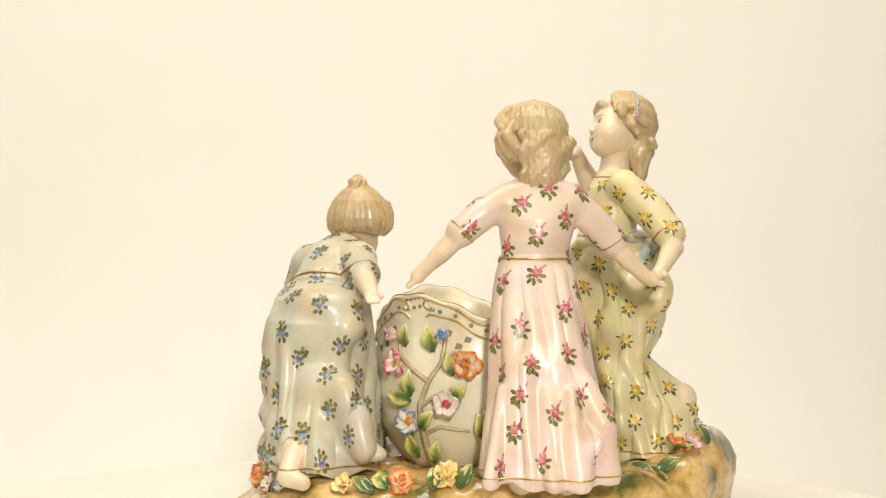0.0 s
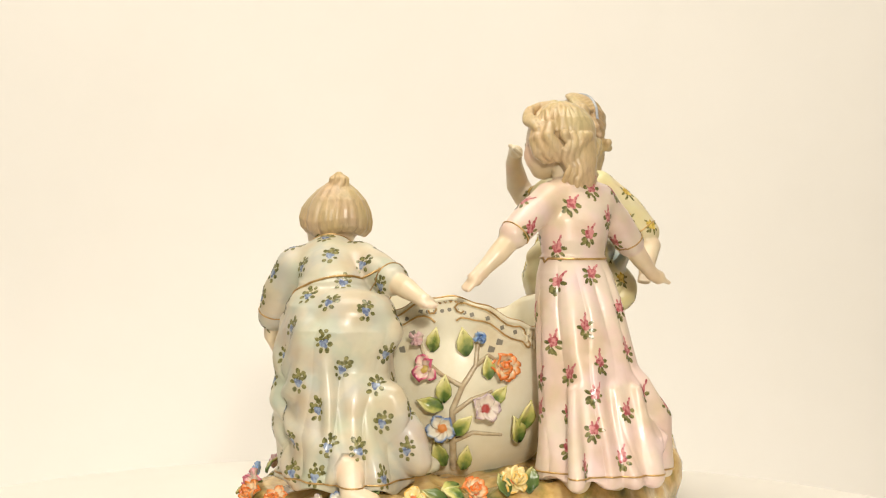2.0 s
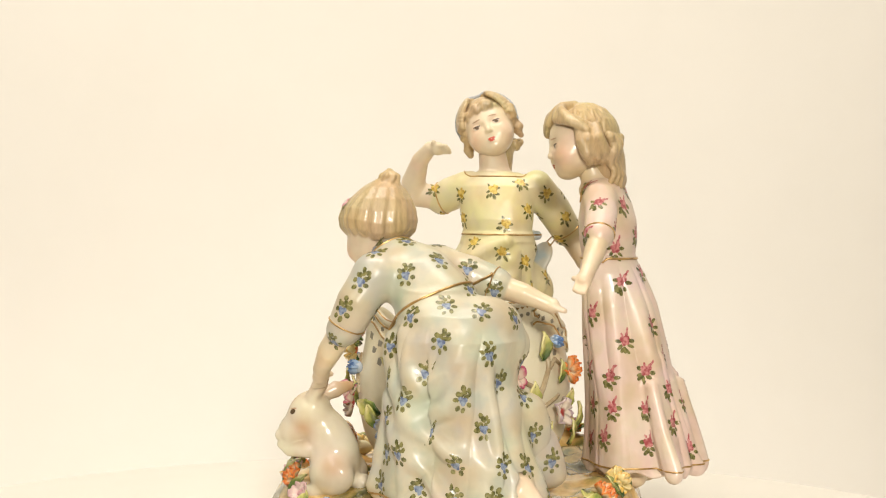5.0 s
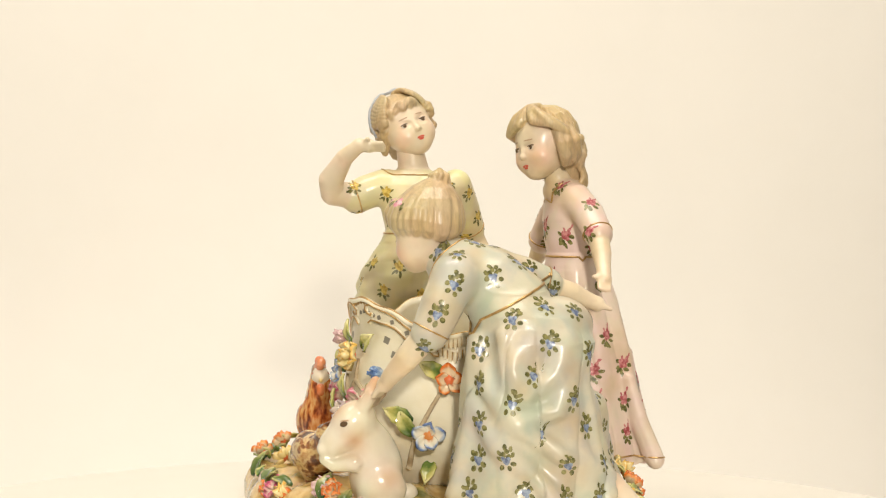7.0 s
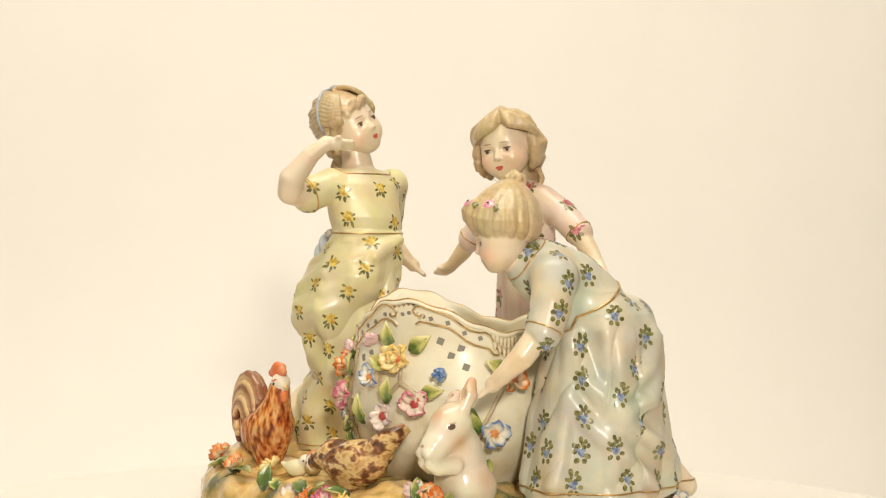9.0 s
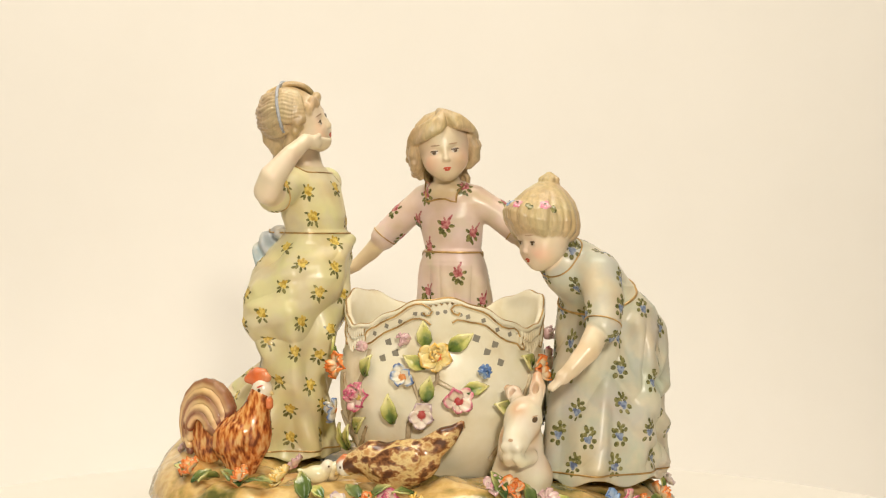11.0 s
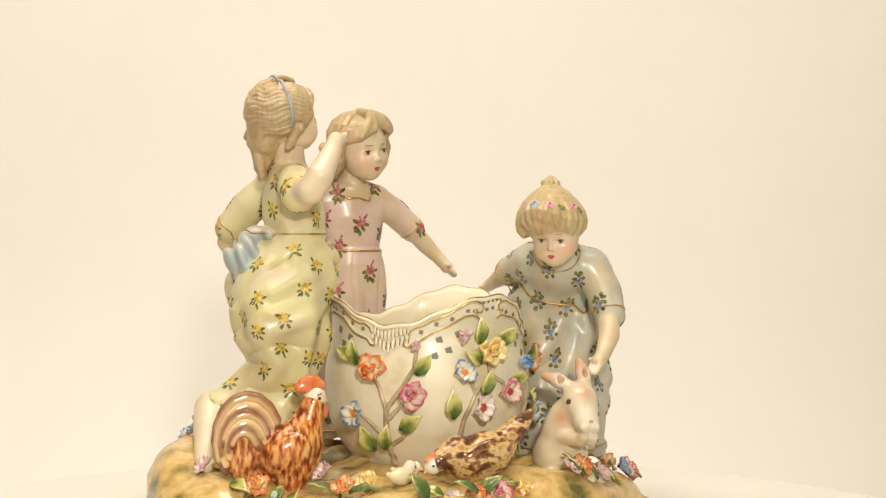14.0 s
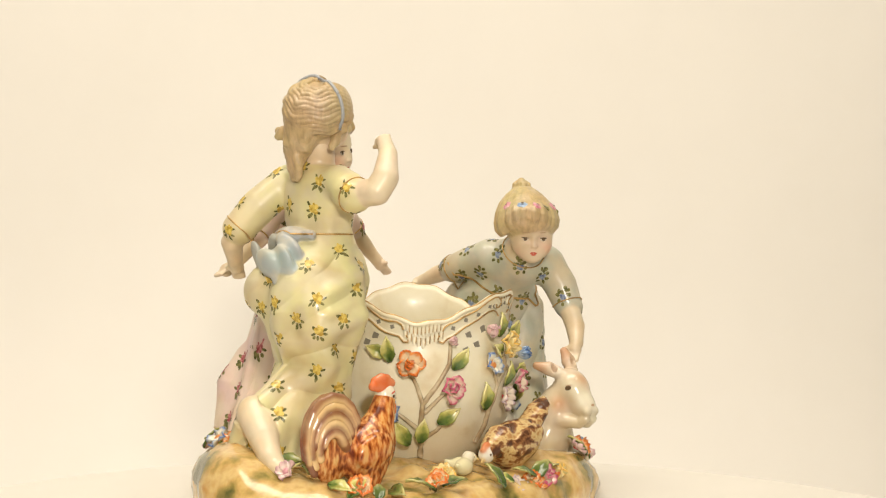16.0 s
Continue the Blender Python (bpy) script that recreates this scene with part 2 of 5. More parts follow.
class Clay:
    """Soft-joined solids, each with its own colour, turned into one painted mesh."""

    def __init__(self, h=0.0008):
        self.items, self.h, self.tints = [], h, []

    def add(self, fn, low, high, colour, k):
        self.items.append((fn, np.array(low, float), np.array(high, float), colour, k))

    def ball(self, c, r, colour, k=0.003, turn=(0, 0, 0), axes=None, carve=False):
        c = np.array(c, float)
        r = np.array(r if hasattr(r, "__len__") else (r, r, r), float)
        M = np.array(axes, float).T if axes else np.array(Euler([radians(a) for a in turn]).to_matrix())

        def fn(P):
            q = (P - c) @ M
            k0 = np.sqrt(((q / r) ** 2).sum(-1)) + 1e-9
            k1 = np.sqrt(((q / r ** 2) ** 2).sum(-1)) + 1e-9
            return k0 * (k0 - 1) / k1
        R = r.max() * 1.05
        self.add(fn, c - R, c + R, None if carve else colour, k)

    def limb(self, pts, colour, k=0.003):
        """A chain of tapering round pieces through (x, y, z, radius)."""
        Q = np.array(pts, float)

        def fn(P):
            best = None
            for a, b in zip(Q[:-1], Q[1:]):
                ab = b[:3] - a[:3]
                t = np.clip(((P - a[:3]) @ ab) / (ab @ ab + 1e-12), 0, 1)
                d = np.sqrt(((P - a[:3] - t[..., None] * ab) ** 2).sum(-1)) - (a[3] + (b[3] - a[3]) * t)
                best = d if best is None else np.minimum(best, d)
            return best
        R = Q[:, 3].max()
        self.add(fn, Q[:, :3].min(0) - R, Q[:, :3].max(0) + R, colour, k)

    def drape(self, rows, colour, k=0.003, folds=0, amp=0.0, start=0.0, phase=0.0, twist=0.0, hem=0.0, swirl=0.0):
        """Cloth round the body: rows of (z, x, y, rx, ry) from the top down, with folds that deepen downwards from start."""
        R = np.array(rows, float)[::-1]
        z0, z1 = R[0, 0], R[-1, 0]

        def fn(P):
            z = P[..., 2]
            cx, cy, rx, ry = (np.interp(z, R[:, 0], R[:, i]) for i in (1, 2, 3, 4))
            dx, dy = P[..., 0] - cx, P[..., 1] - cy
            phi = np.arctan2(dy / ry, dx / rx)
            rho = np.sqrt((dx / rx) ** 2 + (dy / ry) ** 2)
            deep = np.clip((start - z) / max(start - z0, 1e-6), 0, 1) ** 0.6 * amp
            few = int(folds * 0.62) + 2
            vary = 0.65 + 0.45 * np.sin(2 * phi + phase * 3 + 1) * np.sin(3 * phi + 0.7)
            bend = folds * phi + phase + twist * (z - z0) * 60
            wave = vary * (np.abs(np.sin(bend * 0.5 * 2)) * 0.5 + np.sin(bend)) + 0.7 * np.sin(few * phi + 1.7 + phase * 2 - twist * z * 45)
            if swirl:
                wave = wave + swirl * np.sin(3 * phi + z * 170 + phase) * np.clip((z - z0) / 0.03, 0, 1)
            d = (rho - 1 - deep * wave) * np.minimum(rx, ry) * 0.85
            low = z0 + hem * (np.sin(folds * phi + phase) * 0.5 - 0.2)
            return np.maximum(d, np.maximum(low - z, z - z1))
        m = np.maximum(R[:, 3], R[:, 4]).max() * (1.1 + amp * 1.6)
        self.add(fn, (R[:, 1].min() - m, R[:, 2].min() - m, z0 - abs(hem) - 0.002), (R[:, 1].max() + m, R[:, 2].max() + m, z1 + 0.002), colour, k)

    def solve(self, relief=None):
        h = self.h
        low = np.min([i[1] for i in self.items], 0) - 4 * h
        high = np.max([i[2] for i in self.items], 0) + 4 * h
        n = np.ceil((high - low) / h).astype(int) + 1
        F = np.full(n, 0.02, np.float32)
        for fn, lo, hi, colour, k in self.items:
            a = np.maximum(((lo - low - k) / h).astype(int) - 2, 0)
            b = np.minimum(((hi - low + k) / h).astype(int) + 3, n)
            g = [np.arange(a[i], b[i]) * h + low[i] for i in range(3)]
            P = np.stack(np.meshgrid(*g, indexing="ij"), -1)
            d = fn(P)
            box = F[a[0]:b[0], a[1]:b[1], a[2]:b[2]]
            sign = -1 if colour is None else 1
            w = np.clip(0.5 + 0.5 * (sign * box - d) / k, 0, 1)
            box[...] = sign * (sign * box * (1 - w) + d * w - k * w * (1 - w))
        V, Q = nets(F, low, h)
        solid = [i for i in self.items if i[3] is not None]
        near = np.full((len(V), len(solid)), 0.02, np.float32)
        for j, (fn, lo, hi, _, _) in enumerate(solid):
            inside = np.flatnonzero(np.all((V > lo - .003) & (V < hi + .003), 1))
            near[inside, j] = np.clip(fn(V[inside]), -0.003, 0.02)
        w = np.exp(-(near - near.min(1, keepdims=True)) / 0.00035)
        col = (w @ np.array([i[3] for i in solid])) / w.sum(1, keepdims=True)
        kinds = [i[3] for i in solid]
        first = np.argmin(near, 1)
        self.pure = {c: np.array([k == c for k in kinds])[first] & (w.max(1) / w.sum(1) > 0.55) for c in set(kinds)}
        hair = (w @ np.array([1.0 if c == HAIR else 0.0 for c in kinds])) / w.sum(1)
        for p, r, c, amount in self.tints:
            a = amount * np.exp(-((V - np.array(p)) ** 2).sum(1) / (r * r)) * (1 - hair)
            col = col * (1 - a[:, None]) + np.array(c) * a[:, None]
        if relief:
            V = relief(V, col)
        self.V, self.col = V, col
        return V, Q, np.concatenate([col, hair[:, None]], 1)

    def mesh(self, name, slots, relief=None):
        return fuse(name, [self], slots, relief)


def fuse(name, clays, slots, relief=None):
    """One mesh out of one or more clays; the relief works on the first."""
    made, faces, cols, count = [], [], [], 0
    for i, cl in enumerate(clays):
        V, Q, C = cl.solve(None if i else relief)
        made.append(V)
        faces.append(Q + count)
        cols.append(C)
        count += len(V)
    me = bpy.data.meshes.new(name)
    me.from_pydata(np.concatenate(made), [], np.concatenate(faces))
    layer = me.color_attributes.new("paint", "FLOAT_COLOR", "POINT")
    layer.data.foreach_set("color", np.concatenate(cols).astype(np.float32).ravel())
    for m in slots:
        me.materials.append(m)
    return smooth(me)


class Paintwork:
    """Enamel motifs, features and gilt lines laid on a mesh just above its glaze."""

    def __init__(self, me):
        from mathutils.bvhtree import BVHTree
        vs = np.empty(len(me.vertices) * 3)
        me.vertices.foreach_get("co", vs)
        self.V = vs.reshape(-1, 3)
        ns = np.empty(len(me.vertices) * 3)
        me.vertices.foreach_get("normal", ns)
        self.N = ns.reshape(-1, 3)
        self.me = me
        self.tree = BVHTree.FromPolygons([tuple(v) for v in self.V], [tuple(p.vertices) for p in me.polygons])
        self.v, self.f, self.m = [], [], []

    def frame_at(self, p, up=(0, 0, 1), spin=0.0):
        at, nrm, _, _ = self.tree.find_nearest(Vector(p))
        u = Vector(up) - nrm * nrm.dot(Vector(up))
        if u.length < 1e-3:
            u = nrm.orthogonal()
        u.normalize()
        u.rotate(Matrix.Rotation(spin, 3, nrm).to_quaternion())
        return at, u.cross(nrm).normalized(), u, nrm

    def spot(self, fr, x, y, rx, ry, turn, slot, n=9, off=0.00022, dome=0.0):
        at, r, u, nrm = fr
        first = len(self.v)
        c, s = math.cos(turn), math.sin(turn)
        for i in range(-1, n):
            a = i * 2 * math.pi / n
            ex, ey = (0, 0) if i < 0 else (rx * math.cos(a), ry * math.sin(a))
            p = at + r * (x + ex * c - ey * s) + u * (y + ex * s + ey * c)
            q, qn, _, _ = self.tree.find_nearest(p)
            self.v.append(q + qn * (off + (dome if i < 0 else 0)))
        for i in range(n):
            self.f.append((first, first + 1 + i, first + 1 + (i + 1) % n))
            self.m.append(slot)

    def tube(self, pts, r, slot, closed=True, n=6):
        pts = [Vector(p) for p in pts]
        first, count = len(self.v), len(pts)
        for i, p in enumerate(pts):
            d = (pts[(i + 1) % count] if closed or i < count - 1 else p) - (pts[i - 1] if closed or i else p)
            d.normalize()
            a = d.orthogonal().normalized()
            b = d.cross(a)
            ref = Vector((0, 0, 1)) if abs(d.z) < 0.9 else Vector((1, 0, 0))
            a = d.cross(ref).normalized()
            b = d.cross(a)
            for j in range(n):
                t = j * 2 * math.pi / n
                self.v.append(p + (a * math.cos(t) + b * math.sin(t)) * r)
        for i in range(count if closed else count - 1):
            for j in range(n):
                k, l = (i + 1) % count, (j + 1) % n
                self.f.append((first + i * n + j, first + i * n + l, first + k * n + l, first + k * n + j))
                self.m.append(slot)

    def ring(self, centre, axis, r, slot, width=0.0005, reach=0.06, count=56, tilt=None):
        """A gilt line round a sleeve or waist: where rays from the centre leave the surface."""
        c, ax = Vector(centre), Vector(axis).normalized()
        a = ax.orthogonal().normalized()
        b = ax.cross(a)
        pts = []
        for i in range(count):
            t = i * 2 * math.pi / count
            d = a * math.cos(t) + b * math.sin(t)
            q, qn, _, _ = self.tree.ray_cast(c + d * reach, -d, reach)
            if q is None or (q - c).length > r:
                q = c + d * r
                q, qn, _, _ = self.tree.find_nearest(q)
            pts.append(q + qn * width * 0.3)
        self.tube(pts, width, slot)

    def line(self, pts, r, slot):
        out = []
        for a, b in zip(pts[:-1], pts[1:]):
            for i in range(6):
                p = Vector(a).lerp(Vector(b), i / 6)
                q, qn, _, _ = self.tree.find_nearest(p)
                out.append(q + qn * r * 0.3)
        self.tube(out, r, slot, closed=False)

    def scatter(self, mask, gap, seed, first=()):
        rng = np.random.default_rng(seed)
        idx = np.flatnonzero(mask)
        rng.shuffle(idx)
        kept = []
        for p in first:
            kept.append(self.V[idx[np.argmin(((self.V[idx] - np.array(p)) ** 2).sum(1))]])
        for i in idx[:6000]:
            p = self.V[i]
            if all(((p - q) ** 2).sum() > gap * gap for q in kept):
                kept.append(p)
        return kept

    def finish(self):
        """Adds the paintwork to its mesh, as one mesh."""
        me = self.me
        base = len(me.vertices)
        bm = bmesh.new()
        bm.from_mesh(me)
        vs = [bm.verts.new(p) for p in self.v]
        for f, m in zip(self.f, self.m):
            try:
                face = bm.faces.new([vs[i] for i in f])
                face.material_index, face.smooth = m, True
            except ValueError:
                pass
        bm.to_mesh(me)
        bm.free()
        return me


def sprig(pw, p, kind, rng):
    """One painted sprig: a ragged bloom with leaves (slots 2 bloom, 3 leaf)."""
    fr = pw.frame_at(p, spin=rng.uniform(-0.4, 0.4))
    g = {"rose": 1.32, "sun": 1.12}.get(kind, 1.3)
    j = lambda s: rng.uniform(-s, s)
    if kind == "rose":
        blooms = ((0, .0003, .0022), (.0012, .0014, .0014), (-.0013, .0010, .0013), (.0010, -.0010, .0013), (-.0009, -.0012, .0012))
        stems = ((.0014, .0032, .0015, .0008, 1.0), (.0024, .0050, .0012, .0006, 1.1), (-.0010, .0030, .0011, .0006, 2.0))
        leaves = ((-.0026, -.0024, 3.8), (.0022, -.0030, -.7), (-.0006, -.0040, -1.6), (-.0032, .0004, 2.9), (.0033, -.0002, .1), (.0004, -.0052, -1.3), (-.0022, -.0042, -2.2))
        size = (.0017, .0010)
    elif kind == "sun":
        blooms = ((0, .0003, .0026), (.0016, .0016, .0016), (-.0016, .0014, .0015), (.0012, -.0014, .0015))
        stems = ((.0002, .0030, .0012, .0009, 1.5),)
        leaves = ((-.0030, -.0010, 3.4), (.0028, -.0022, -.5), (-.0016, -.0034, -2.0), (.0010, -.0040, -1.2), (.0032, .0010, .4), (-.0028, .0028, 2.3), (-.0030, -.0036, 3.9), (.0014, -.0050, -1.4))
        size = (.0018, .0008)
    else:
        blooms = ((0, 0, .0017), (.0012, .0007, .0011), (-.0010, .0010, .0010), (.0003, -.0013, .0010))
        stems = ()
        leaves = ((-.0030, .0004, 3.0), (-.0024, .0030, 2.2), (.0008, .0040, 1.5), (.0034, .0026, .6), (.0030, -.0014, -.4), (.0008, -.0036, -1.5), (-.0022, -.0030, -2.3), (.0002, .0058, 1.6), (.0028, .0048, 1.0), (-.0008, .0026, 1.9), (.0018, .0018, .8))
        size = (.0014, .0011)
    for x, y, a in leaves:
        pw.spot(fr, x * g + j(.0005), y * g + j(.0005), g * size[0] * rng.uniform(.8, 1.2), g * size[1] * rng.uniform(.8, 1.2), a + j(.4), 3, n=8, off=.00016)
    for x, y, a, b, c in stems:
        pw.spot(fr, x * g + j(.0003), y * g + j(.0003), a * g, b * g, c + j(.2), 2, n=7, off=.0002)
    for x, y, r in blooms:
        pw.spot(fr, x * g + j(.0003), y * g + j(.0003), r * g, r * .9 * g, j(1), 2, n=8, off=.00024, dome=.0001)


def face_paint(pw, face, at, r):
    """Small painted marks on a porcelain head: eyes, brows, lips."""
    f, u, s = face
    for k in (-1, 1):
        fr = pw.frame_at(at(.34 * k, .95, -.22), u)
        inner = k if fr[1].dot(s) > 0 else -k
        pw.spot(fr, 0, 0, r * .130, r * .062, 0, 7)
        pw.spot(fr, 0, r * .006, r * .064, r * .058, 0, 5, n=8, off=.0003)
        pw.spot(fr, inner * r * .01, r * .062, r * .150, r * .030, .03 * inner, 5, off=.00034)
        fr = pw.frame_at(at(.36 * k, .95, .03), u)
        pw.spot(fr, 0, 0, r * .17, r * .024, -.03 * inner, 6)
    fr = pw.frame_at(at(0, 1.1, -.75), u)
    for k in (-1, 1):
        pw.spot(fr, k * r * .058, r * .012, r * .080, r * .034, -.22 * k, 4)
    pw.spot(fr, 0, -r * .052, r * .095, r * .040, 0, 4)


# ---- the setting ----
def slab(name, low, high, mat, label, category):
    bm = bmesh.new()
    bmesh.ops.create_cube(bm, size=1)
    for v in bm.verts:
        v.co = Vector([lo + (hi - lo) * (c + 0.5) for lo, hi, c in zip(low, high, v.co)])
    return tagged(part(name, bm, mat, None), label, category, kind="structure")


slab("floor", (-2.2, -2.6, -0.1), (2.2, 2.0, 0.0), CREAM, "pale cream studio floor", "floor")
slab("wall_north", (-2.2, 0.95, 0), (2.2, 1.05, 2.8), CREAM, "plain cream paper backdrop wall", "wall")
# out of view: these close the room and hold back bounce light
slab("wall_south", (-2.2, -2.7, 0), (2.2, -2.6, 2.8), ROOM, "unseen beige wall added to close the room and cut bounce light", "wall")
slab("wall_east", (2.2, -2.7, 0), (2.3, 2.0, 2.8), ROOM, "unseen beige wall added to close the room and cut bounce light", "wall")
slab("wall_west", (-2.3, -2.7, 0), (-2.2, 2.0, 2.8), ROOM, "unseen beige wall added to close the room and cut bounce light", "wall")
slab("ceiling", (-2.3, -2.7, 2.8), (2.3, 2.0, 2.9), ROOM, "unseen beige ceiling added to close the room and cut bounce light", "ceiling")


def lathe(rows, n=64, sx=1.0, sy=1.0):
    bm = bmesh.new()
    rings = [[bm.verts.new((r * sx * math.cos(i * 2 * math.pi / n), r * sy * math.sin(i * 2 * math.pi / n), z)) for i in range(n)] for r, z in rows]
    for a, b in zip(rings[:-1], rings[1:]):
        for i in range(n):
            bm.faces.new((a[i], a[(i + 1) % n], b[(i + 1) % n], b[i]))
    bm.faces.new(rings[0][::-1])
    bm.faces.new(rings[-1])
    for f in bm.faces:
        f.smooth = len(f.verts) == 4
    return bm


def round_table():
    t = new("round_table")
    t.location = (0, -0.14, 0)
    top = part("tabletop", lathe([(0.390, 0.720), (0.402, 0.724), (0.407, 0.735), (0.404, 0.746), (0.394, 0.75)], 160), CLOTH, t)
    part("pedestal", lathe([(0.20, 0.0), (0.20, 0.02), (0.06, 0.05), (0.04, 0.2), (0.04, 0.6), (0.10, 0.719)], 48), CLOTH, t)
    return tagged(t, "round white table carrying the porcelain centrepiece", "table")


round_table()

# ---- the porcelain centrepiece ----
centrepiece = tagged(new("porcelain_centrepiece"), "painted porcelain centrepiece with three girls, bowl, animals and flowers", "figurine")
centrepiece.location = (0.03, 0.038, TABLE)

SKIN, HAIR = (0.80, 0.65, 0.46), (0.56, 0.42, 0.23)
PINK, YELLOW, BLUE, SASH = (0.77, 0.60, 0.52), (0.73, 0.66, 0.36), (0.52, 0.51, 0.41), (0.44, 0.48, 0.50)


def is_colour(col, c, tol=0.05):
    return np.abs(col - np.array(c)).max(1) < tol


def hand_of(clay, wrist, tip, spread=(0, 0, 1)):
    """A small modelled palm with a thumb and joined fingers."""
    w, t = Vector(wrist), Vector(tip)
    d = (t - w)
    s = Vector(spread)
    s = (s - d.normalized() * s.dot(d.normalized())).normalized()
    palm = w + d * 0.4
    clay.limb([(*w, .0040), (*palm, .0047)], SKIN, .002)
    for k in (-1.2, -0.4, 0.4, 1.2):
        clay.limb([(*(palm + s * .0022 * k), .0020), (*(t + s * .0026 * k - d * 0.05 * abs(k)), .0014)], SKIN, .0012)
    clay.limb([(*(w + d * 0.2), .0022), (*(palm + s * .0062), .0016)], SKIN, .0015)


def porcelain_head(c, fwd, up, r):
    """A head of its own, finer clay: cheeks, chin, nose, lips, eye hollows. Gives the clay, its axes and a way to place points in head radii."""
    cl = Clay(.0005)
    c, f = Vector(c), Vector(fwd).normalized()
    u = Vector(up)
    u = (u - f * f.dot(u)).normalized()
    s = f.cross(u)
    axes = (s, f, u)

    def at(x, y, z):
        return c + (s * x + f * y + u * z) * r
    ball = lambda x, y, z, rad, k, **more: cl.ball(at(x, y, z), [q * r for q in rad], SKIN, k, axes=axes, **more)
    ball(0, .00, -.10, (.80, .82, .84), .003)
    ball(0, .20, -.55, (.66, .62, .60), .006)
    ball(0, .50, -.98, (.28, .26, .20), .007)
    for k in (-1, 1):
        ball(.34 * k, .46, -.60, (.30, .30, .28), .006)
    for k in (-1, 1):
        ball(.33 * k, .93, -.19, (.24, .20, .12), .0026, carve=True)
        ball(.34 * k, .64, -.23, (.14, .13, .12), .0012)
    cl.limb([(*at(0, .74, -.06), r * .05), (*at(0, .86, -.40), r * .075)], SKIN, .0016)
    ball(0, .875, -.45, (.10, .10, .085), .0012)
    for k in (-1, 1):
        ball(.085 * k, .82, -.48, (.06, .06, .05), .0012)
    ball(0, .765, -.74, (.16, .09, .045), .0010)
    ball(0, .755, -.835, (.13, .09, .05), .0010)
    for k in (-1, 1):
        cl.tints.append((at(.46 * k, .62, -.56), r * .30, (.84, .40, .24), .60))
        cl.tints.append((at(.34 * k, .80, -.12), r * .14, (.70, .45, .30), .25))
    return cl, (f, u, s), at


def hair_shell(cl, face, centre, radii):
    """A cap of hair, and a way to lay combed locks over it by azimuth from the face and angle from the crown."""
    f, u, s = face
    cl.ball(centre, radii, HAIR, .0025, axes=(s, f, u))

    def lock(path, width, tip=.7):
        pts = []
        for i, (phi, theta, lift) in enumerate(path):
            a, b = radians(phi), radians(theta)
            d = s * (math.sin(b) * math.sin(a) * (radii[0] + lift)) + f * (math.sin(b) * math.cos(a) * (radii[1] + lift)) + u * (math.cos(b) * (radii[2] + lift))
            pts.append((*(centre + d), width * (1 - (1 - tip) * i / (len(path) - 1))))
        cl.limb(pts, HAIR, .0006)
    return lock


def gathers(centre, waist, colour, folds, amp, lean, sway=1.0):
    """Soft gathered folds with sharp creases, running down a skirt round its middle line, uneven in depth and course."""
    def relief(V, col):
        z = V[:, 2]
        x, y = V[:, 0] - np.interp(z, [-.16, waist], [centre[1][0], centre[0][0]]), V[:, 1] - np.interp(z, [-.16, waist], [centre[1][1], centre[0][1]])
        a, rad = np.arctan2(y, x), np.hypot(x, y) + 1e-6
        warp = sway * (np.sin(a * 2 + z * 61) + .8 * np.sin(a * 3 - z * 43 + 1.3) + .7 * np.sin(a * 5 + z * 83 + .5))
        ph = folds * a + lean * (z - waist) * (1 + .5 * np.sin(a + 1.0)) + warp
        deep = np.clip(.55 + .6 * np.sin(a * 2 + z * 38 + 2) * np.sin(a * 3 - z * 29 + .6), .12, 1.2)
        d = amp * ((np.abs(np.sin(ph / 2)) ** .6 - .7) * deep + .30 * np.sin(folds * .42 * a + lean * .4 * (z - waist) + 1.2 * warp))
        w = np.clip((waist - z) / .018, 0, 1) * np.clip((z + .160) / .006, 0, 1) * is_colour(col, colour, .02) * np.clip(rad / .02, 0, 1)
        out = V.copy()
        out[:, 0] += x / rad * d * w
        out[:, 1] += y / rad * d * w
        return out
    return relief


def curls(clay, spots, r, seed):
    """Rounded locks of hair at the given places."""
    rng = random.Random(seed)
    for p in spots:
        p = Vector(p)
        d = Vector((rng.uniform(-1, 1), rng.uniform(-1, 1), -1.2)).normalized() * r * 1.3
        k = rng.uniform(.8, 1.15)
        clay.limb([(*(p - d * .5), r * k), (*(p + d * .5), r * k * .75)], HAIR, .0016)


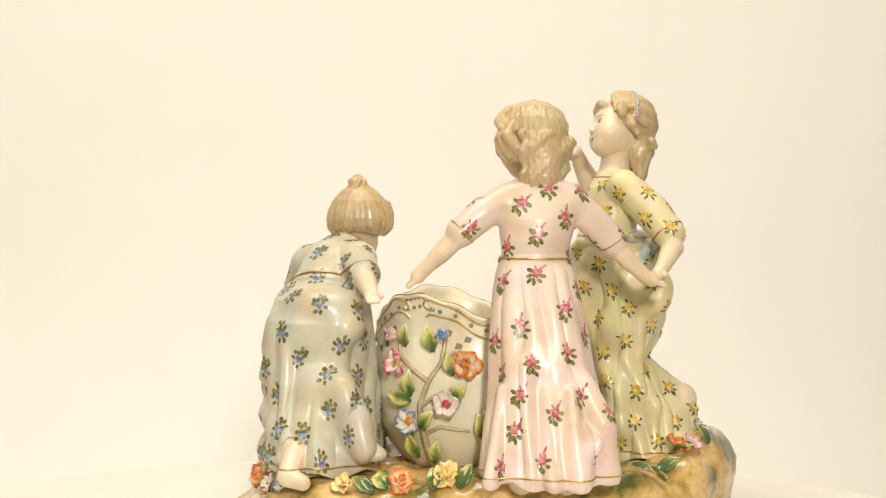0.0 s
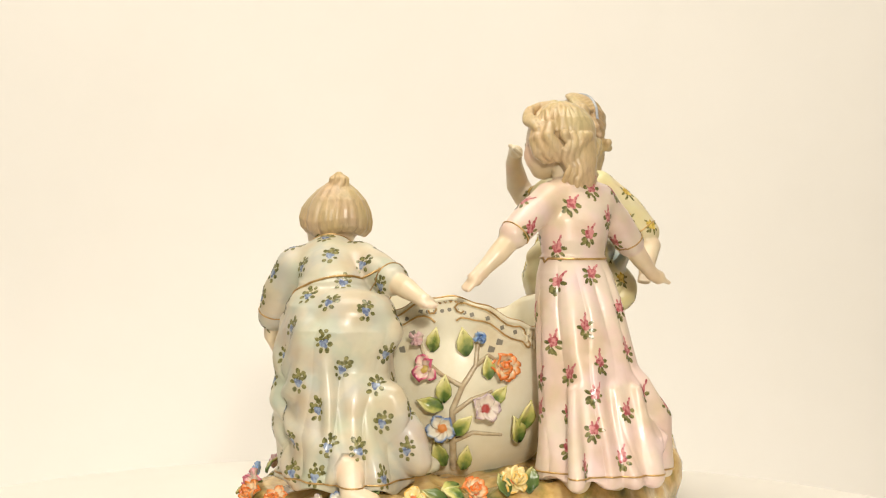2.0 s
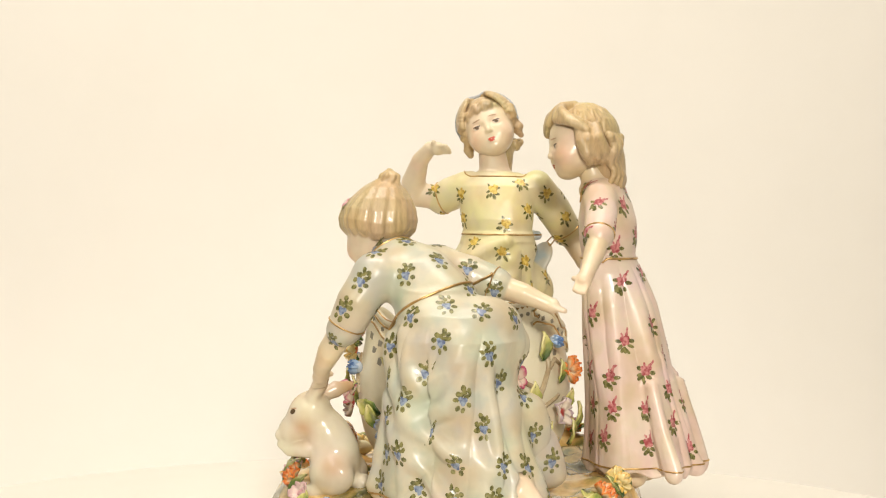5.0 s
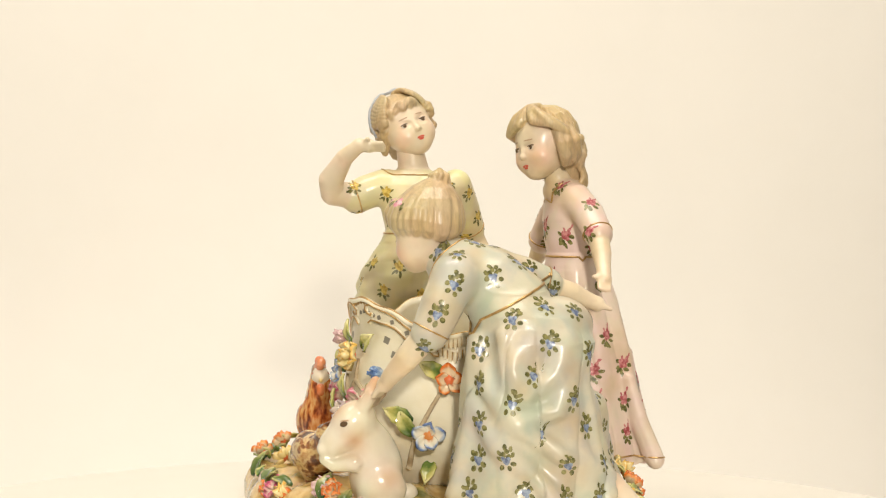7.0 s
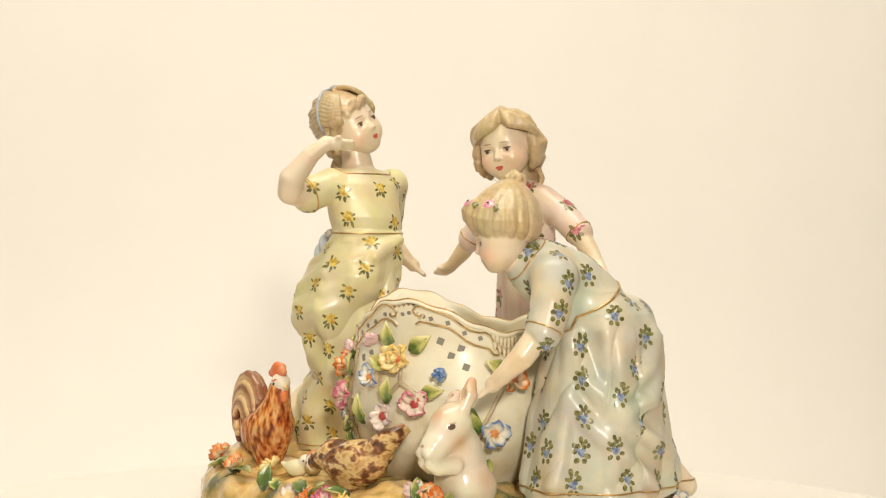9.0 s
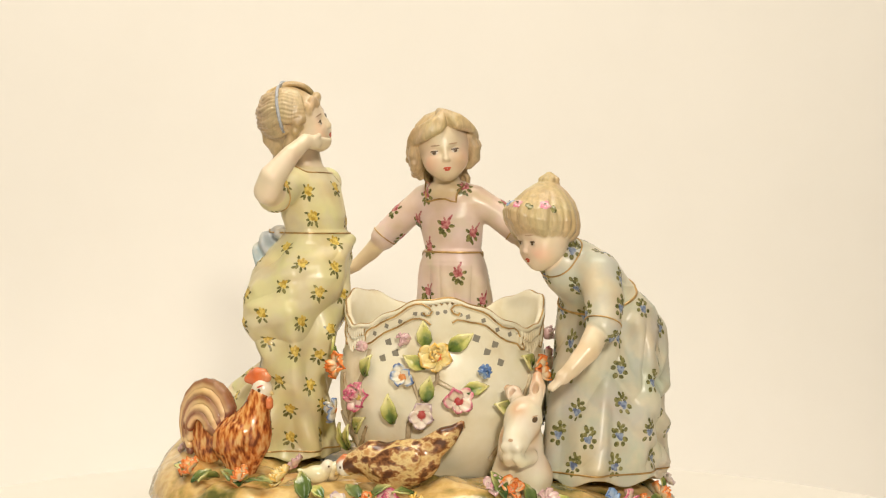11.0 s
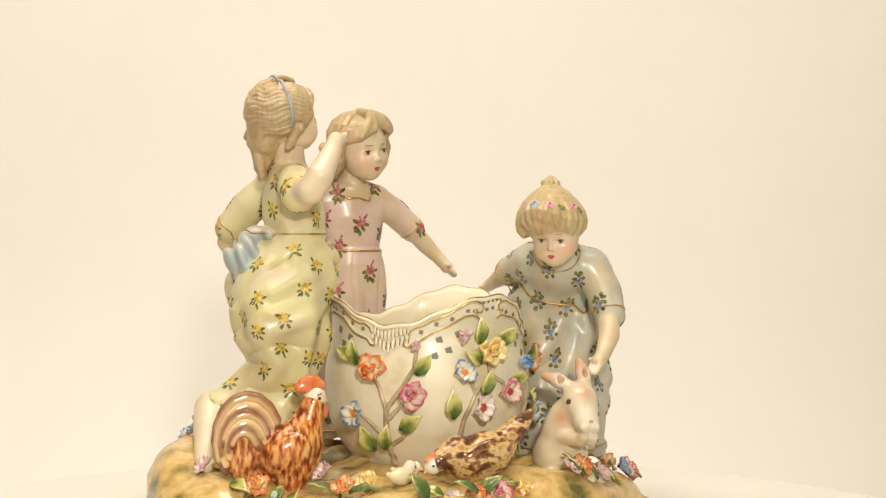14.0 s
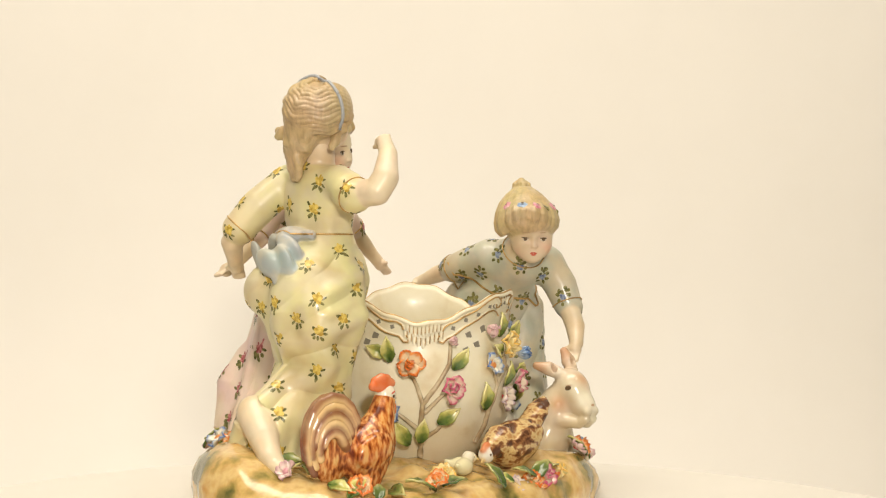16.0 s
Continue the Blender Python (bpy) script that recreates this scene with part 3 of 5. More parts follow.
def pink_figure():
    cl = Clay()
    head, r = Vector((.0255, -.0690, .0512)), .0216
    hd, face, at = porcelain_head(head, (-.50, .865, -.20), (.17, 0, 1), r)
    f, u, s = face
    lock = hair_shell(hd, face, at(0, -.24, .08), (.0192, .0190, .0172))
    for i in range(27):
        phi = 68 + i * 8.6
        w = 3 * math.sin(i * 2.1)
        lock([(phi, 8, 0), (phi + w, 30, .0002), (phi - w, 55, .0005), (phi + w, 80, .0005), (phi, 104, .0002)], .0017 + .0003 * math.sin(i * 1.7), .9)
    # fringe swept to both sides of a parting
    for k in (-1, 1):
        for j in range(7):
            lock([(-14, 6 + 6 * j, .0012), (-14 + k * (5 + 2 * j), 30 + 5.6 * j, .0042), (-14 + k * (28 + 3 * j), 50 + 4.6 * j, .0054), (k * (58 + 4 * j), 66 + 5 * j, .0040), (k * (76 + 2 * j), 80 + 6 * j, .0024), (k * (88 + 2 * j), 92 + 7 * j, .0010)], .0029, .8)
        rng = random.Random(14 + k)
        out = .60 if k < 0 else 1.15
        curls(hd, [at(k * (.80 + rng.uniform(.0, .24) * out), rng.uniform(-.34, .14), -.20 - .115 * i) for i in range(6 if k < 0 else 8)], .0034, 14 + k)
        for i in range(4):
            hd.limb([(*at(k * .88, .08 - .16 * i, .05), .0034), (*at(k * (.98 + .06 * (i % 2)), .10 - .16 * i, -.30), .0040), (*at(k * (.93 - .05 * i), .02 - .18 * i, -.66), .0044), (*at(k * (.92 - .05 * i) * (.5 + .5 * out), -.06 - .18 * i, -.90), .0030)], HAIR, .0008)
    # long waves down the back
    hd.limb([(*at(0, -.62, -.10), .0150), (*at(0, -.72, -.85), .0125), (*at(0, -.78, -1.45), .0095), (*at(.05, -.84, -2.0), .0050)], HAIR, .004)
    rng = random.Random(2)
    for j in range(11):
        x = -.78 + j * .156
        y = -1.20 + .55 * x * x
        end = -2.30 + .75 * abs(x) + rng.uniform(-.12, .12)
        pts = []
        for i in range(9):
            z = -.30 + (end + .30) * i / 8
            w = math.sin(i * 1.5 + j * .8)
            pts.append((*at(x * (1 - .03 * i) + .07 * w, y + .07 * math.cos(i * 1.5 + j) + .03 * i, z), .0029 * (1 - .05 * i) * rng.uniform(.9, 1.15)))
        hd.limb(pts, HAIR, .0008)
    cl.limb([(.0270, -.0740, .039, .0082), (.0290, -.0850, .016, .0092)], SKIN, .003)
    cl.ball((.0288, -.0782, .0170), (.0120, .0070, .0072), SKIN, .002)
    cl.drape([(.0240, .0298, -.0868, .0120, .0090), (.0195, .0300, -.0872, .0215, .0118), (.0150, .0300, -.0875, .0240, .0130), (.0080, .0300, -.0885, .0265, .0155), (-.002, .0290, -.0895, .0245, .0180),
              (-.015, .0280, -.0905, .0220, .0180), (-.026, .0275, -.0910, .0200, .0162), (-.031, .0275, -.0915, .0205, .0165)], PINK, .003)
    cl.drape([(-.0255, .0275, -.0910, .0203, .0163), (-.035, .0280, -.0930, .0245, .0200), (-.055, .0290, -.0980, .0280, .0225), (-.09, .0310, -.1040, .0315, .0255),
              (-.12, .0340, -.1075, .0345, .0280), (-.145, .0365, -.1100, .0385, .0310), (-.158, .0375, -.1110, .0410, .0330)], PINK, .003, folds=8, amp=.075, start=-.045, twist=.10, hem=.004)
    cl.limb([(.055, -.122, -.105, .008), (.065, -.126, -.124, .010), (.067, -.125, -.138, .0095), (.071, -.125, -.152, .009)], PINK, .008)
    cl.limb([(.048, -.130, -.12, .003), (.058, -.140, -.138, .004), (.056, -.142, -.156, .005)], PINK, .005)
    cl.limb([(.020, -.126, -.09, .002), (.022, -.136, -.13, .004), (.024, -.140, -.156, .006)], PINK, .008)
    for x0, x1, y0, y1 in ((.006, .000, -.126, -.142), (.034, .038, -.132, -.148), (.048, .052, -.134, -.146)):
        cl.limb([(x0, y0, -.105, .002), ((x0 + x1) / 2, (y0 + y1) / 2, -.135, .0045), (x1, y1, -.157, .0055)], PINK, .007)
    cl.limb([(.056, -.136, -.126, .0036), (.063, -.139, -.134, .0036), (.060, -.142, -.140, .0030), (.055, -.141, -.137, .0026)], PINK, .003)
    # pointing arm, then the other
    cl.limb([(.0100, -.0900, .0110, .0098), (-.0050, -.0950, .0010, .0100), (-.0190, -.0980, -.0110, .0092)], PINK, .004)
    cl.limb([(-.0160, -.0980, -.0085, .0068), (-.0300, -.0980, -.0230, .0062), (-.0405, -.0972, -.0335, .0042)], SKIN, .001)
    hand_of(cl, (-.0405, -.0972, -.0335), (-.0510, -.0955, -.0445), (0, 1, .3))
    cl.limb([(.0490, -.0870, .0110, .0096), (.0640, -.0835, -.0025, .0099), (.0775, -.0795, -.0165, .0092)], PINK, .004)
    cl.limb([(.0750, -.0805, -.0140, .0068), (.0870, -.0785, -.0270, .0060), (.0980, -.0762, -.0370, .0042)], SKIN, .001)
    hand_of(cl, (.0980, -.0762, -.0370), (.1110, -.0740, -.0425), (.3, 1, 0))
    for x in (.020, .048):
        cl.limb([(x, -.112, -.162, .008), (x - .004, -.094, -.164, .006)], SKIN, .003)
    me = fuse("figurine", [cl, hd], [PORCELAIN, GOLD, ROSE, LEAFGREEN, LIP, IRIS, BROW, EYEWHITE], gathers(((.028, -.091), (.037, -.111)), -.028, PINK, 12, .0034, 12, .5))
    pw = Paintwork(me)
    rng = random.Random(4)
    mask = cl.pure[PINK] & (cl.V[:, 2] > -.150)
    seeds = [(.0175, -.1055, .0095), (.0284, -.1073, -.0111), (.0077, -.105, -.0403), (.0181, -.1215, -.0661), (.0119, -.1202, -.0944), (.0080, -.122, -.118), (-.0106, -.0954, .0088), (.0030, -.080, -.0131), (.0165, -.077, -.0405)]
    for p in pw.scatter(mask, .0192, 3, seeds):
        sprig(pw, p, "rose", rng)
    pw.ring((.0275, -.091, -.026), (0, 0, 1), .03, 1, .0008)
    pw.ring((.037, -.112, -.1545), (0, 0, 1), .07, 1, .0006, reach=.09, count=120)
    pw.ring((-.0180, -.0979, -.0103), (-.65, -.12, -.62), .014, 1, .0005)
    pw.ring((.0765, -.0798, -.0155), (.55, .15, -.72), .014, 1, .0005)
    pw.line([(.0130, -.080, .0250), (.0160, -.070, .0102), (.0420, -.070, .0102), (.0455, -.079, .0250)], .0007, 1)
    face_paint(pw, face, at, r)
    return tagged(part("figurine", pw.finish(), None, centrepiece), "porcelain girl in pale pink rose-sprigged dress, arms held out")


def yellow_figure():
    cl = Clay()
    head, r = Vector((.0915, .0128, .0652)), .0212
    hd, face, at = porcelain_head(head, (-1, -.22, .20), (.1, .42, .9), r)
    f, u, s = face
    lock = hair_shell(hd, face, at(0, -.30, .14), (.0190, .0194, .0184))
    # wavy strands combed from the ribbon to the nape
    for k in (-1, 1):
        for i in range(12):
            t = 15 + 8.4 * i
            lock([(k * (84 + 8.2 * j), t + 1.5 * j + 2.6 * math.sin(j * .95 + i * .5), .0007 + .0004 * math.sin(i * 2.3 + j * .9)) for j in range(13)], .0016 + .0003 * math.sin(i * 1.9), .9)
        # short waves before the ribbon
        for i in range(10):
            t = 12 + 8 * i
            lock([(k * (84 - j * (7.6 - .28 * i)), t + (34 - t * .30) * (j / 7) ** 1.5 + 2.2 * math.sin(j * 1.1 + i * .6), .0008 + .0022 * j / 7) for j in range(8)], .0020, .85)
        rng = random.Random(3 + k)
        curls(hd, [at(k * (.80 + rng.uniform(0, .12)), .30 - .10 * i, .10 - .115 * i) for i in range(7)], .0030, 5 + k)
    curls(hd, [at(.15 * k, .74 - .030 * k * k, .42 - .016 * k * k) for k in (-4, -3, -2, -1, 0, 1, 2, 3, 4)], .0030, 8)
    rng = random.Random(6)
    curls(hd, [at(rng.uniform(-.7, .7), -rng.uniform(.85, 1.05), -rng.uniform(.25, .85)) for _ in range(22)], .0034, 4)
    hd.limb([(*at(0, -.60, -.20), .0130), (*at(0, -.72, -.75), .0095)], HAIR, .004)
    # hair gathered behind the neck, ending in a loose lock down the back
    hd.limb([(*at(0, -.74, -.50), .0105), (.1045, .0070, .0430, .0085), (.1065, .0050, .0310, .0050)], HAIR, .003)
    for j in range(4):
        x = -.16 + .10 * j
        hd.limb([(*at(x * 1.6, -.90, -.62), .0034), (*at(x - .06, -.98, -1.05), .0034), (*(Vector((.1075 + .001 * (j % 2), .0035 + .003 * j, .0330))), .0032), (*(Vector((.1065, .0045 + .002 * j, .0235 + .002 * (j % 2)))), .0022)], HAIR, .0009)
    cl.limb([(.0900, .0095, .051, .0088), (.0885, .0055, .030, .0108)], SKIN, .003)
    cl.drape([(.0315, .0890, .0045, .0110, .0165), (.028, .0885, .0045, .0138, .0222), (.0215, .0875, .0040, .0168, .0282), (.012, .0865, .0035, .0190, .0265),
              (-.001, .0850, .0020, .0200, .0255), (-.0115, .0835, .0010, .0182, .0238), (-.016, .0835, .001, .0187, .0243)], YELLOW, .004, folds=7, amp=.03, start=.012)
    cl.drape([(-.011, .0835, .0010, .0187, .0243), (-.022, .0865, .0030, .0250, .0275), (-.040, .0900, .0080, .0310, .0300), (-.060, .0940, .0110, .0330, .0310), (-.078, .0940, .0100, .0285, .0290),
              (-.094, .0915, .0090, .0215, .0275), (-.108, .0965, .0075, .0240, .0280), (-.125, .1040, .0060, .0305, .0295), (-.150, .1110, .0040, .0380, .0305), (-.160, .112, .003, .039, .031)], YELLOW, .003, folds=7, amp=.080, start=-.012, twist=1.0, phase=1.0, hem=.004, swirl=.8)
    cl.limb([(.104, .026, -.040, .011), (.110, .031, -.056, .0100), (.109, .032, -.068, .0095), (.103, .034, -.078, .006)], YELLOW, .008)
    cl.ball((.1125, -.0135, -.0490), (.0140, .0150, .0165), YELLOW, .006)
    cl.limb([(.112, .012, -.112, .013), (.128, .010, -.122, .013), (.137, .007, -.127, .010)], YELLOW, .010)
    for k, z in enumerate((-.026, -.038, -.050)):
        cl.limb([(.064 + .004 * k, -.012, z + .010, .003), (.062 + .002 * k, .010, z, .005), (.080, .034 + .002 * k, z - .012, .005), (.104, .040, z - .022, .003)], YELLOW, .006)
    cl.limb([(.1370, .0080, -.1230, .0110), (.1405, .0240, -.1360, .0095), (.1430, .0350, -.1460, .0072)], SKIN, .0015)
    cl.limb([(.1430, .0350, -.1460, .0070), (.1450, .0450, -.1500, .0060), (.1450, .0540, -.1530, .0044)], SKIN, .002)
    # raised arm
    cl.limb([(.0880, .0270, .0215, .0108), (.0885, .0380, .0165, .0118), (.0885, .0450, .0130, .0112)], YELLOW, .004)
    cl.limb([(.0885, .0430, .0135, .0088), (.0835, .0612, .0155, .0086), (.0785, .0630, .0240, .0084), (.0700, .0545, .0390, .0060), (.0655, .0450, .0475, .0046)], SKIN, .0015)
    hand_of(cl, (.0655, .0450, .0475), (.0585, .0285, .0465), (-.6, .2, .6))
    # lowered arm
    cl.limb([(.0920, -.0240, .0225, .0108), (.1090, -.0310, .0060, .0120), (.1205, -.0375, -.0090, .0108)], YELLOW, .004)
    cl.limb([(.1175, -.0365, -.0070, .0076), (.1220, -.0430, -.0180, .0074), (.1150, -.0510, -.0300, .0050)], SKIN, .001)
    hand_of(cl, (.1150, -.0510, -.0300), (.1050, -.0610, -.0420), (1, 0, .5))
    # sash bow at the back
    cl.limb([(.0975, -.023, -.012, .0032), (.1065, -.004, -.0115, .0044), (.1030, .019, -.012, .0032)], SASH, .002)
    cl.ball((0.1110, .0060, -.0130), (.0055, .0060, .0062), SASH, .0055, turn=(20, 0, 30))
    cl.ball((0.1155, .0130, -.0190), (.0036, .0105, .0070), SASH, .0055, turn=(-40, 25, 10))
    cl.ball((0.1190, .0120, -.0300), (.0032, .0095, .0120), SASH, .0055, turn=(-15, 20, 0))
    cl.ball((0.1115, -.0100, -.0190), (.0036, .0130, .0060), SASH, .0055, turn=(25, 15, -25))
    cl.ball((0.1165, -.0190, -.0280), (.0032, .0095, .0125), SASH, .0055, turn=(20, 20, -20))
    cl.ball((.1240, .0020, -.0300), (.0050, .0100, .0100), SASH, .004, turn=(10, 25, 0))
    cl.limb([(.1170, .0060, -.024, .0022), (.1200, .0050, -.034, .0030), (.1215, .0075, -.041, .0022)], SASH, .002)
    me = fuse("figurine", [cl, hd], [PORCELAIN, GOLD, SUNNY, LEAFGREEN, LIP, IRIS, BROW, EYEWHITE, RIBBON], gathers(((.0835, .001), (.112, .003)), -.014, YELLOW, 7, .0048, -170, .7))
    pw = Paintwork(me)
    rng = random.Random(9)
    mask = cl.pure[YELLOW] & (cl.V[:, 2] > -.150) & ((cl.V[:, 2] < .024) | (cl.V[:, 0] > .098))
    seeds = [(.1064, .0244, .023), (.1027, .0194, .0035), (.0725, .0232, -.0007), (.085, .0387, -.0439), (.0965, .0382, -.0641), (.0791, .0328, -.0675), (.0686, .0238, -.0488)]
    for p in pw.scatter(mask, .0172, 5, seeds):
        sprig(pw, p, "sun", rng)
    pw.ring((.0835, .001, -.0115), (0, 0, 1), .032, 1, .0006)
    pw.ring((.112, .003, -.1555), (0, 0, 1), .07, 1, .0006, reach=.08, count=110)
    pw.ring((.0885, .0445, .0132), (0, .9, -.3), .015, 1, .0005)
    pw.ring((.1195, -.0370, -.0080), (.5, -.4, -.75), .015, 1, .0005)
    pw.line([(.0888 + .0128 * math.cos(radians(a)), .0045 + .0232 * math.sin(radians(a)), .0296 - .0018 * math.sin(radians(a - 90))) for a in range(95, 270, 14)], .0005, 1)
    band = [radians(b) for b in range(-105, 106, 10)]
    pw.line([at(0, -.26, .14) + (s * math.sin(b) + u * math.cos(b)) * .0225 for b in band], .0011, 8)
    face_paint(pw, face, at, r)
    return tagged(part("figurine", pw.finish(), None, centrepiece), "porcelain girl in pale yellow sprigged dress, arm raised, blue sash")


def blue_figure():
    cl = Clay()
    head, r = Vector((-.0898, .0212, -.0078)), .0192
    hd, face, at = porcelain_head(head, (.55, .83, -.32), (0, 0, 1), r)
    f, u, s = face
    top = Vector((-.0870, .0190, 0))
    hd.ball(top + Vector((0, -.001, -.0040)), (.0212, .0212, .0110), HAIR, .004)
    hd.limb([(*(top + Vector((0, 0, -.0010))), .0175), (*(top + Vector((-.0005, -.002, .0020))), .0175), (*(top + Vector((-.0010, -.005, .0060))), .0135)], HAIR, .004)
    rng = random.Random(41)
    for i in range(46):
        a = i * 2 * math.pi / 46 + rng.uniform(-.04, .04)
        front = max(0, math.cos(a - math.atan2(f.y, f.x)))
        sweep, full = rng.uniform(-.10, .10), rng.uniform(-.0006, .0004)
        pts = []
        for j, (rad, z) in enumerate(((.0048, .0178), (.0110, .0136), (.0165, .0080), (.0200, .0020), (.0213, -.0040), (.0206, -.0085), (.0180, -.0112))):
            b = a + sweep * j / 6
            lean = Vector((-.0010, -.005, 0)) * max(0, z) / .018
            pts.append((*(top + lean + Vector((math.cos(b) * (rad + full), math.sin(b) * (rad + full), z + (.0075 * front ** 2 + .0015 * math.sin(a * 3)) * min(1, max(0, j - 2) / 2)))), .0021 + .0006 * math.sin(i * 2.6)))
        hd.limb(pts, HAIR, .0017)
    hd.ball((-.0885, .0115, .0205), (.0058, .0056, .0056), HAIR, .0018)
    for i in range(7):
        a = i * 2 * math.pi / 7
        hd.limb([(-.0885 + .0052 * math.cos(a), .0115 + .0052 * math.sin(a), .0172, .0020), (-.0885 + .0050 * math.cos(a + .5), .0115 + .0048 * math.sin(a + .5), .0225, .0018), (-.0885 + .001 * math.cos(a), .0115, .0256, .0015)], HAIR, .0006)
    cl.limb([(-.0890, .0170, -.020, .0098), (-.0945, .0040, -.0270, .0108)], SKIN, .004)
    # bent back, from shoulders to waist
    cl.limb([(-.0995, -.0010, -.0320, .0185), (-.1045, -.0170, -.0400, .0208), (-.1075, -.0300, -.0500, .0205)], BLUE, .008)
    cl.limb([(-.1190, .0050, -.0350, .0125), (-.0865, -.0190, -.0310, .0125)], BLUE, .008)
    cl.drape([(-.044, -.1070, -.0270, .021, .019), (-.056, -.1085, -.0360, .0310, .0300), (-.070, -.1095, -.0410, .0340, .0345), (-.095, -.1090, -.0385, .0345, .0350), (-.120, -.1070, -.0395, .0355, .0405),
              (-.145, -.1060, -.0415, .0375, .0470), (-.163, -.1055, -.0425, .0385, .0505)], BLUE, .006, folds=7, amp=.060, start=-.045, twist=.3, phase=.4, hem=.005, swirl=.2)
    cl.ball((-.1070, -.0575, -.0600), (.0240, .0180, .0145), BLUE, .0045, turn=(18, 0, -15))
    cl.ball((-.0930, -.0640, -.0720), (.0150, .0130, .0130), BLUE, .005)
    cl.limb([(-.092, -.077, -.110, .009), (-.083, -.084, -.130, .010), (-.076, -.088, -.148, .008)], BLUE, .010)

    def side(y, z, rows=((-.056, -.1085, -.036, .031, .030), (-.095, -.109, -.0385, .0345, .035), (-.145, -.106, -.0415, .0375, .047), (-.165, -.1055, -.0425, .0385, .0505))):
        R = np.array(rows)[::-1]
        cx, cy, rx, ry = (float(np.interp(z, R[:, 0], R[:, i])) for i in (1, 2, 3, 4))
        q = max(-.93, min(.93, (y - cy) / ry))
        return cx - rx * math.sqrt(1 - q * q), cy + ry * q, z
    for y0, y1 in ((-.062, -.080), (-.004, .006)):
        cl.limb([(*side(y0, -.070), .002), (*side((y0 + y1) / 2, -.110), .0036), (*side(y1, -.155), .0046)], BLUE, .005)
    # blouse gathered over the waist, hem kicked out over the heel
    cl.limb([(-.1290, -.0300, -.0560, .0075), (-.1200, -.0500, -.0590, .0085), (-.1050, -.0590, -.0600, .0085), (-.0880, -.0560, -.0590, .0075)], BLUE, .006)
    cl.limb([(-.0920, -.0760, -.1300, .006), (-.0780, -.0840, -.1440, .006), (-.0680, -.0860, -.1500, .004)], BLUE, .006)
    # hanging swags below the waist
    for pts, w in ((((-.006, -.070), (-.011, -.096), (-.027, -.113), (-.048, -.106), (-.060, -.078)), .0042), (((-.020, -.066), (-.024, -.086), (-.034, -.096), (-.047, -.086), (-.054, -.068)), .0036),
                   (((-.030, -.116), (-.050, -.130), (-.074, -.140), (-.086, -.150)), .0036), (((-.004, -.104), (-.018, -.128), (-.036, -.142), (-.050, -.158)), .0036)):
        cl.limb([(*side(y, z), w) for y, z in pts], BLUE, .006)
    # arm to the rabbit
    cl.limb([(-.1200, .0060, -.0350, .0125), (-.1265, .0135, -.0500, .0120), (-.1285, .0200, -.0650, .0106)], BLUE, .005)
    cl.limb([(-.1280, .0190, -.0620, .0076), (-.1240, .0320, -.0790, .0070), (-.1170, .0405, -.0900, .0050)], SKIN, .001)
    hand_of(cl, (-.1170, .0405, -.0900), (-.1060, .0475, -.1020), (.7, -.6, 0))
    # arm to the bowl
    cl.limb([(-.0865, -.0210, -.0310, .0122), (-.0835, -.0380, -.0350, .0118), (-.0800, -.0530, -.0400, .0102)], BLUE, .005)
    cl.limb([(-.0800, -.0510, -.0395, .0072), (-.0772, -.0690, -.0450, .0064), (-.0745, -.0800, -.0495, .0046)], SKIN, .001)
    hand_of(cl, (-.0745, -.0800, -.0495), (-.0720, -.0930, -.0545), (1, .2, 0))
    cl.limb([(-.120, -.083, -.150, .0080), (-.124, -.096, -.163, .0068), (-.114, -.102, -.166, .005)], SKIN, .002)
    me = fuse("figurine", [cl, hd], [PORCELAIN, GOLD, BLUET, LEAFGREEN, LIP, IRIS, BROW, EYEWHITE, BLOSSOM, SKYBLUE], gathers(((-.1085, -.036), (-.1055, -.0425)), -.062, BLUE, 11, .0046, -110, .6))
    pw = Paintwork(me)
    rng = random.Random(12)
    mask = cl.pure[BLUE] & (cl.V[:, 2] > -.156)
    seeds = [(-.1125, -.0310, -.0258), (-.119, -.0640, -.0920), (-.1275, -.0620, -.1170), (-.1310, .0082, -.0388), (-.1315, -.0430, -.0505), (-.1275, -.0150, -.0336), (-.137, -.0520, -.0995), (-.139, -.0400, -.1210)]
    for p in pw.scatter(mask, .0190, 8, seeds):
        sprig(pw, p, "bluet", rng)
    pw.ring((-.1068, -.0280, -.0480), (.05, .55, 1), .034, 1, .0008)
    pw.ring((-.1055, -.0470, -.1585), (0, 0, 1), .09, 1, .0006, reach=.1, count=120)
    pw.ring((-.1283, .0193, -.0635), (0, .5, -1), .015, 1, .0005)
    pw.ring((-.0802, -.0520, -.0397), (.1, -1, -.3), .014, 1, .0005)
    pw.ring((-.0925, .0060, -.0255), (.3, .8, .7), .017, 1, .0005)
    face_paint(pw, face, at, r)
    # little painted wreath on the hair
    for a, slot, z in ((-.95, 8, .0080), (-.30, 9, .0095), (.22, 8, .0090), (.55, 3, .0055), (1.05, 8, .0085), (1.25, 3, .0040)):
        d = f * math.cos(a) - s * math.sin(a)
        d.z = 0
        fr = pw.frame_at(top + d.normalized() * .021 + Vector((0, 0, z)))
        for j in range(5 if slot != 3 else 2):
            b = j * 1.2566
            pw.spot(fr, .0019 * math.cos(b), .0017 * math.sin(b), .0021, .0019, b, slot, n=9, dome=.0007)
        if slot != 3:
            pw.spot(fr, 0, 0, .0008, .0008, 0, 5, n=7, off=.0013)
    return tagged(part("figurine", pw.finish(), None, centrepiece), "porcelain girl in grey-blue sprigged dress bending over the bowl")


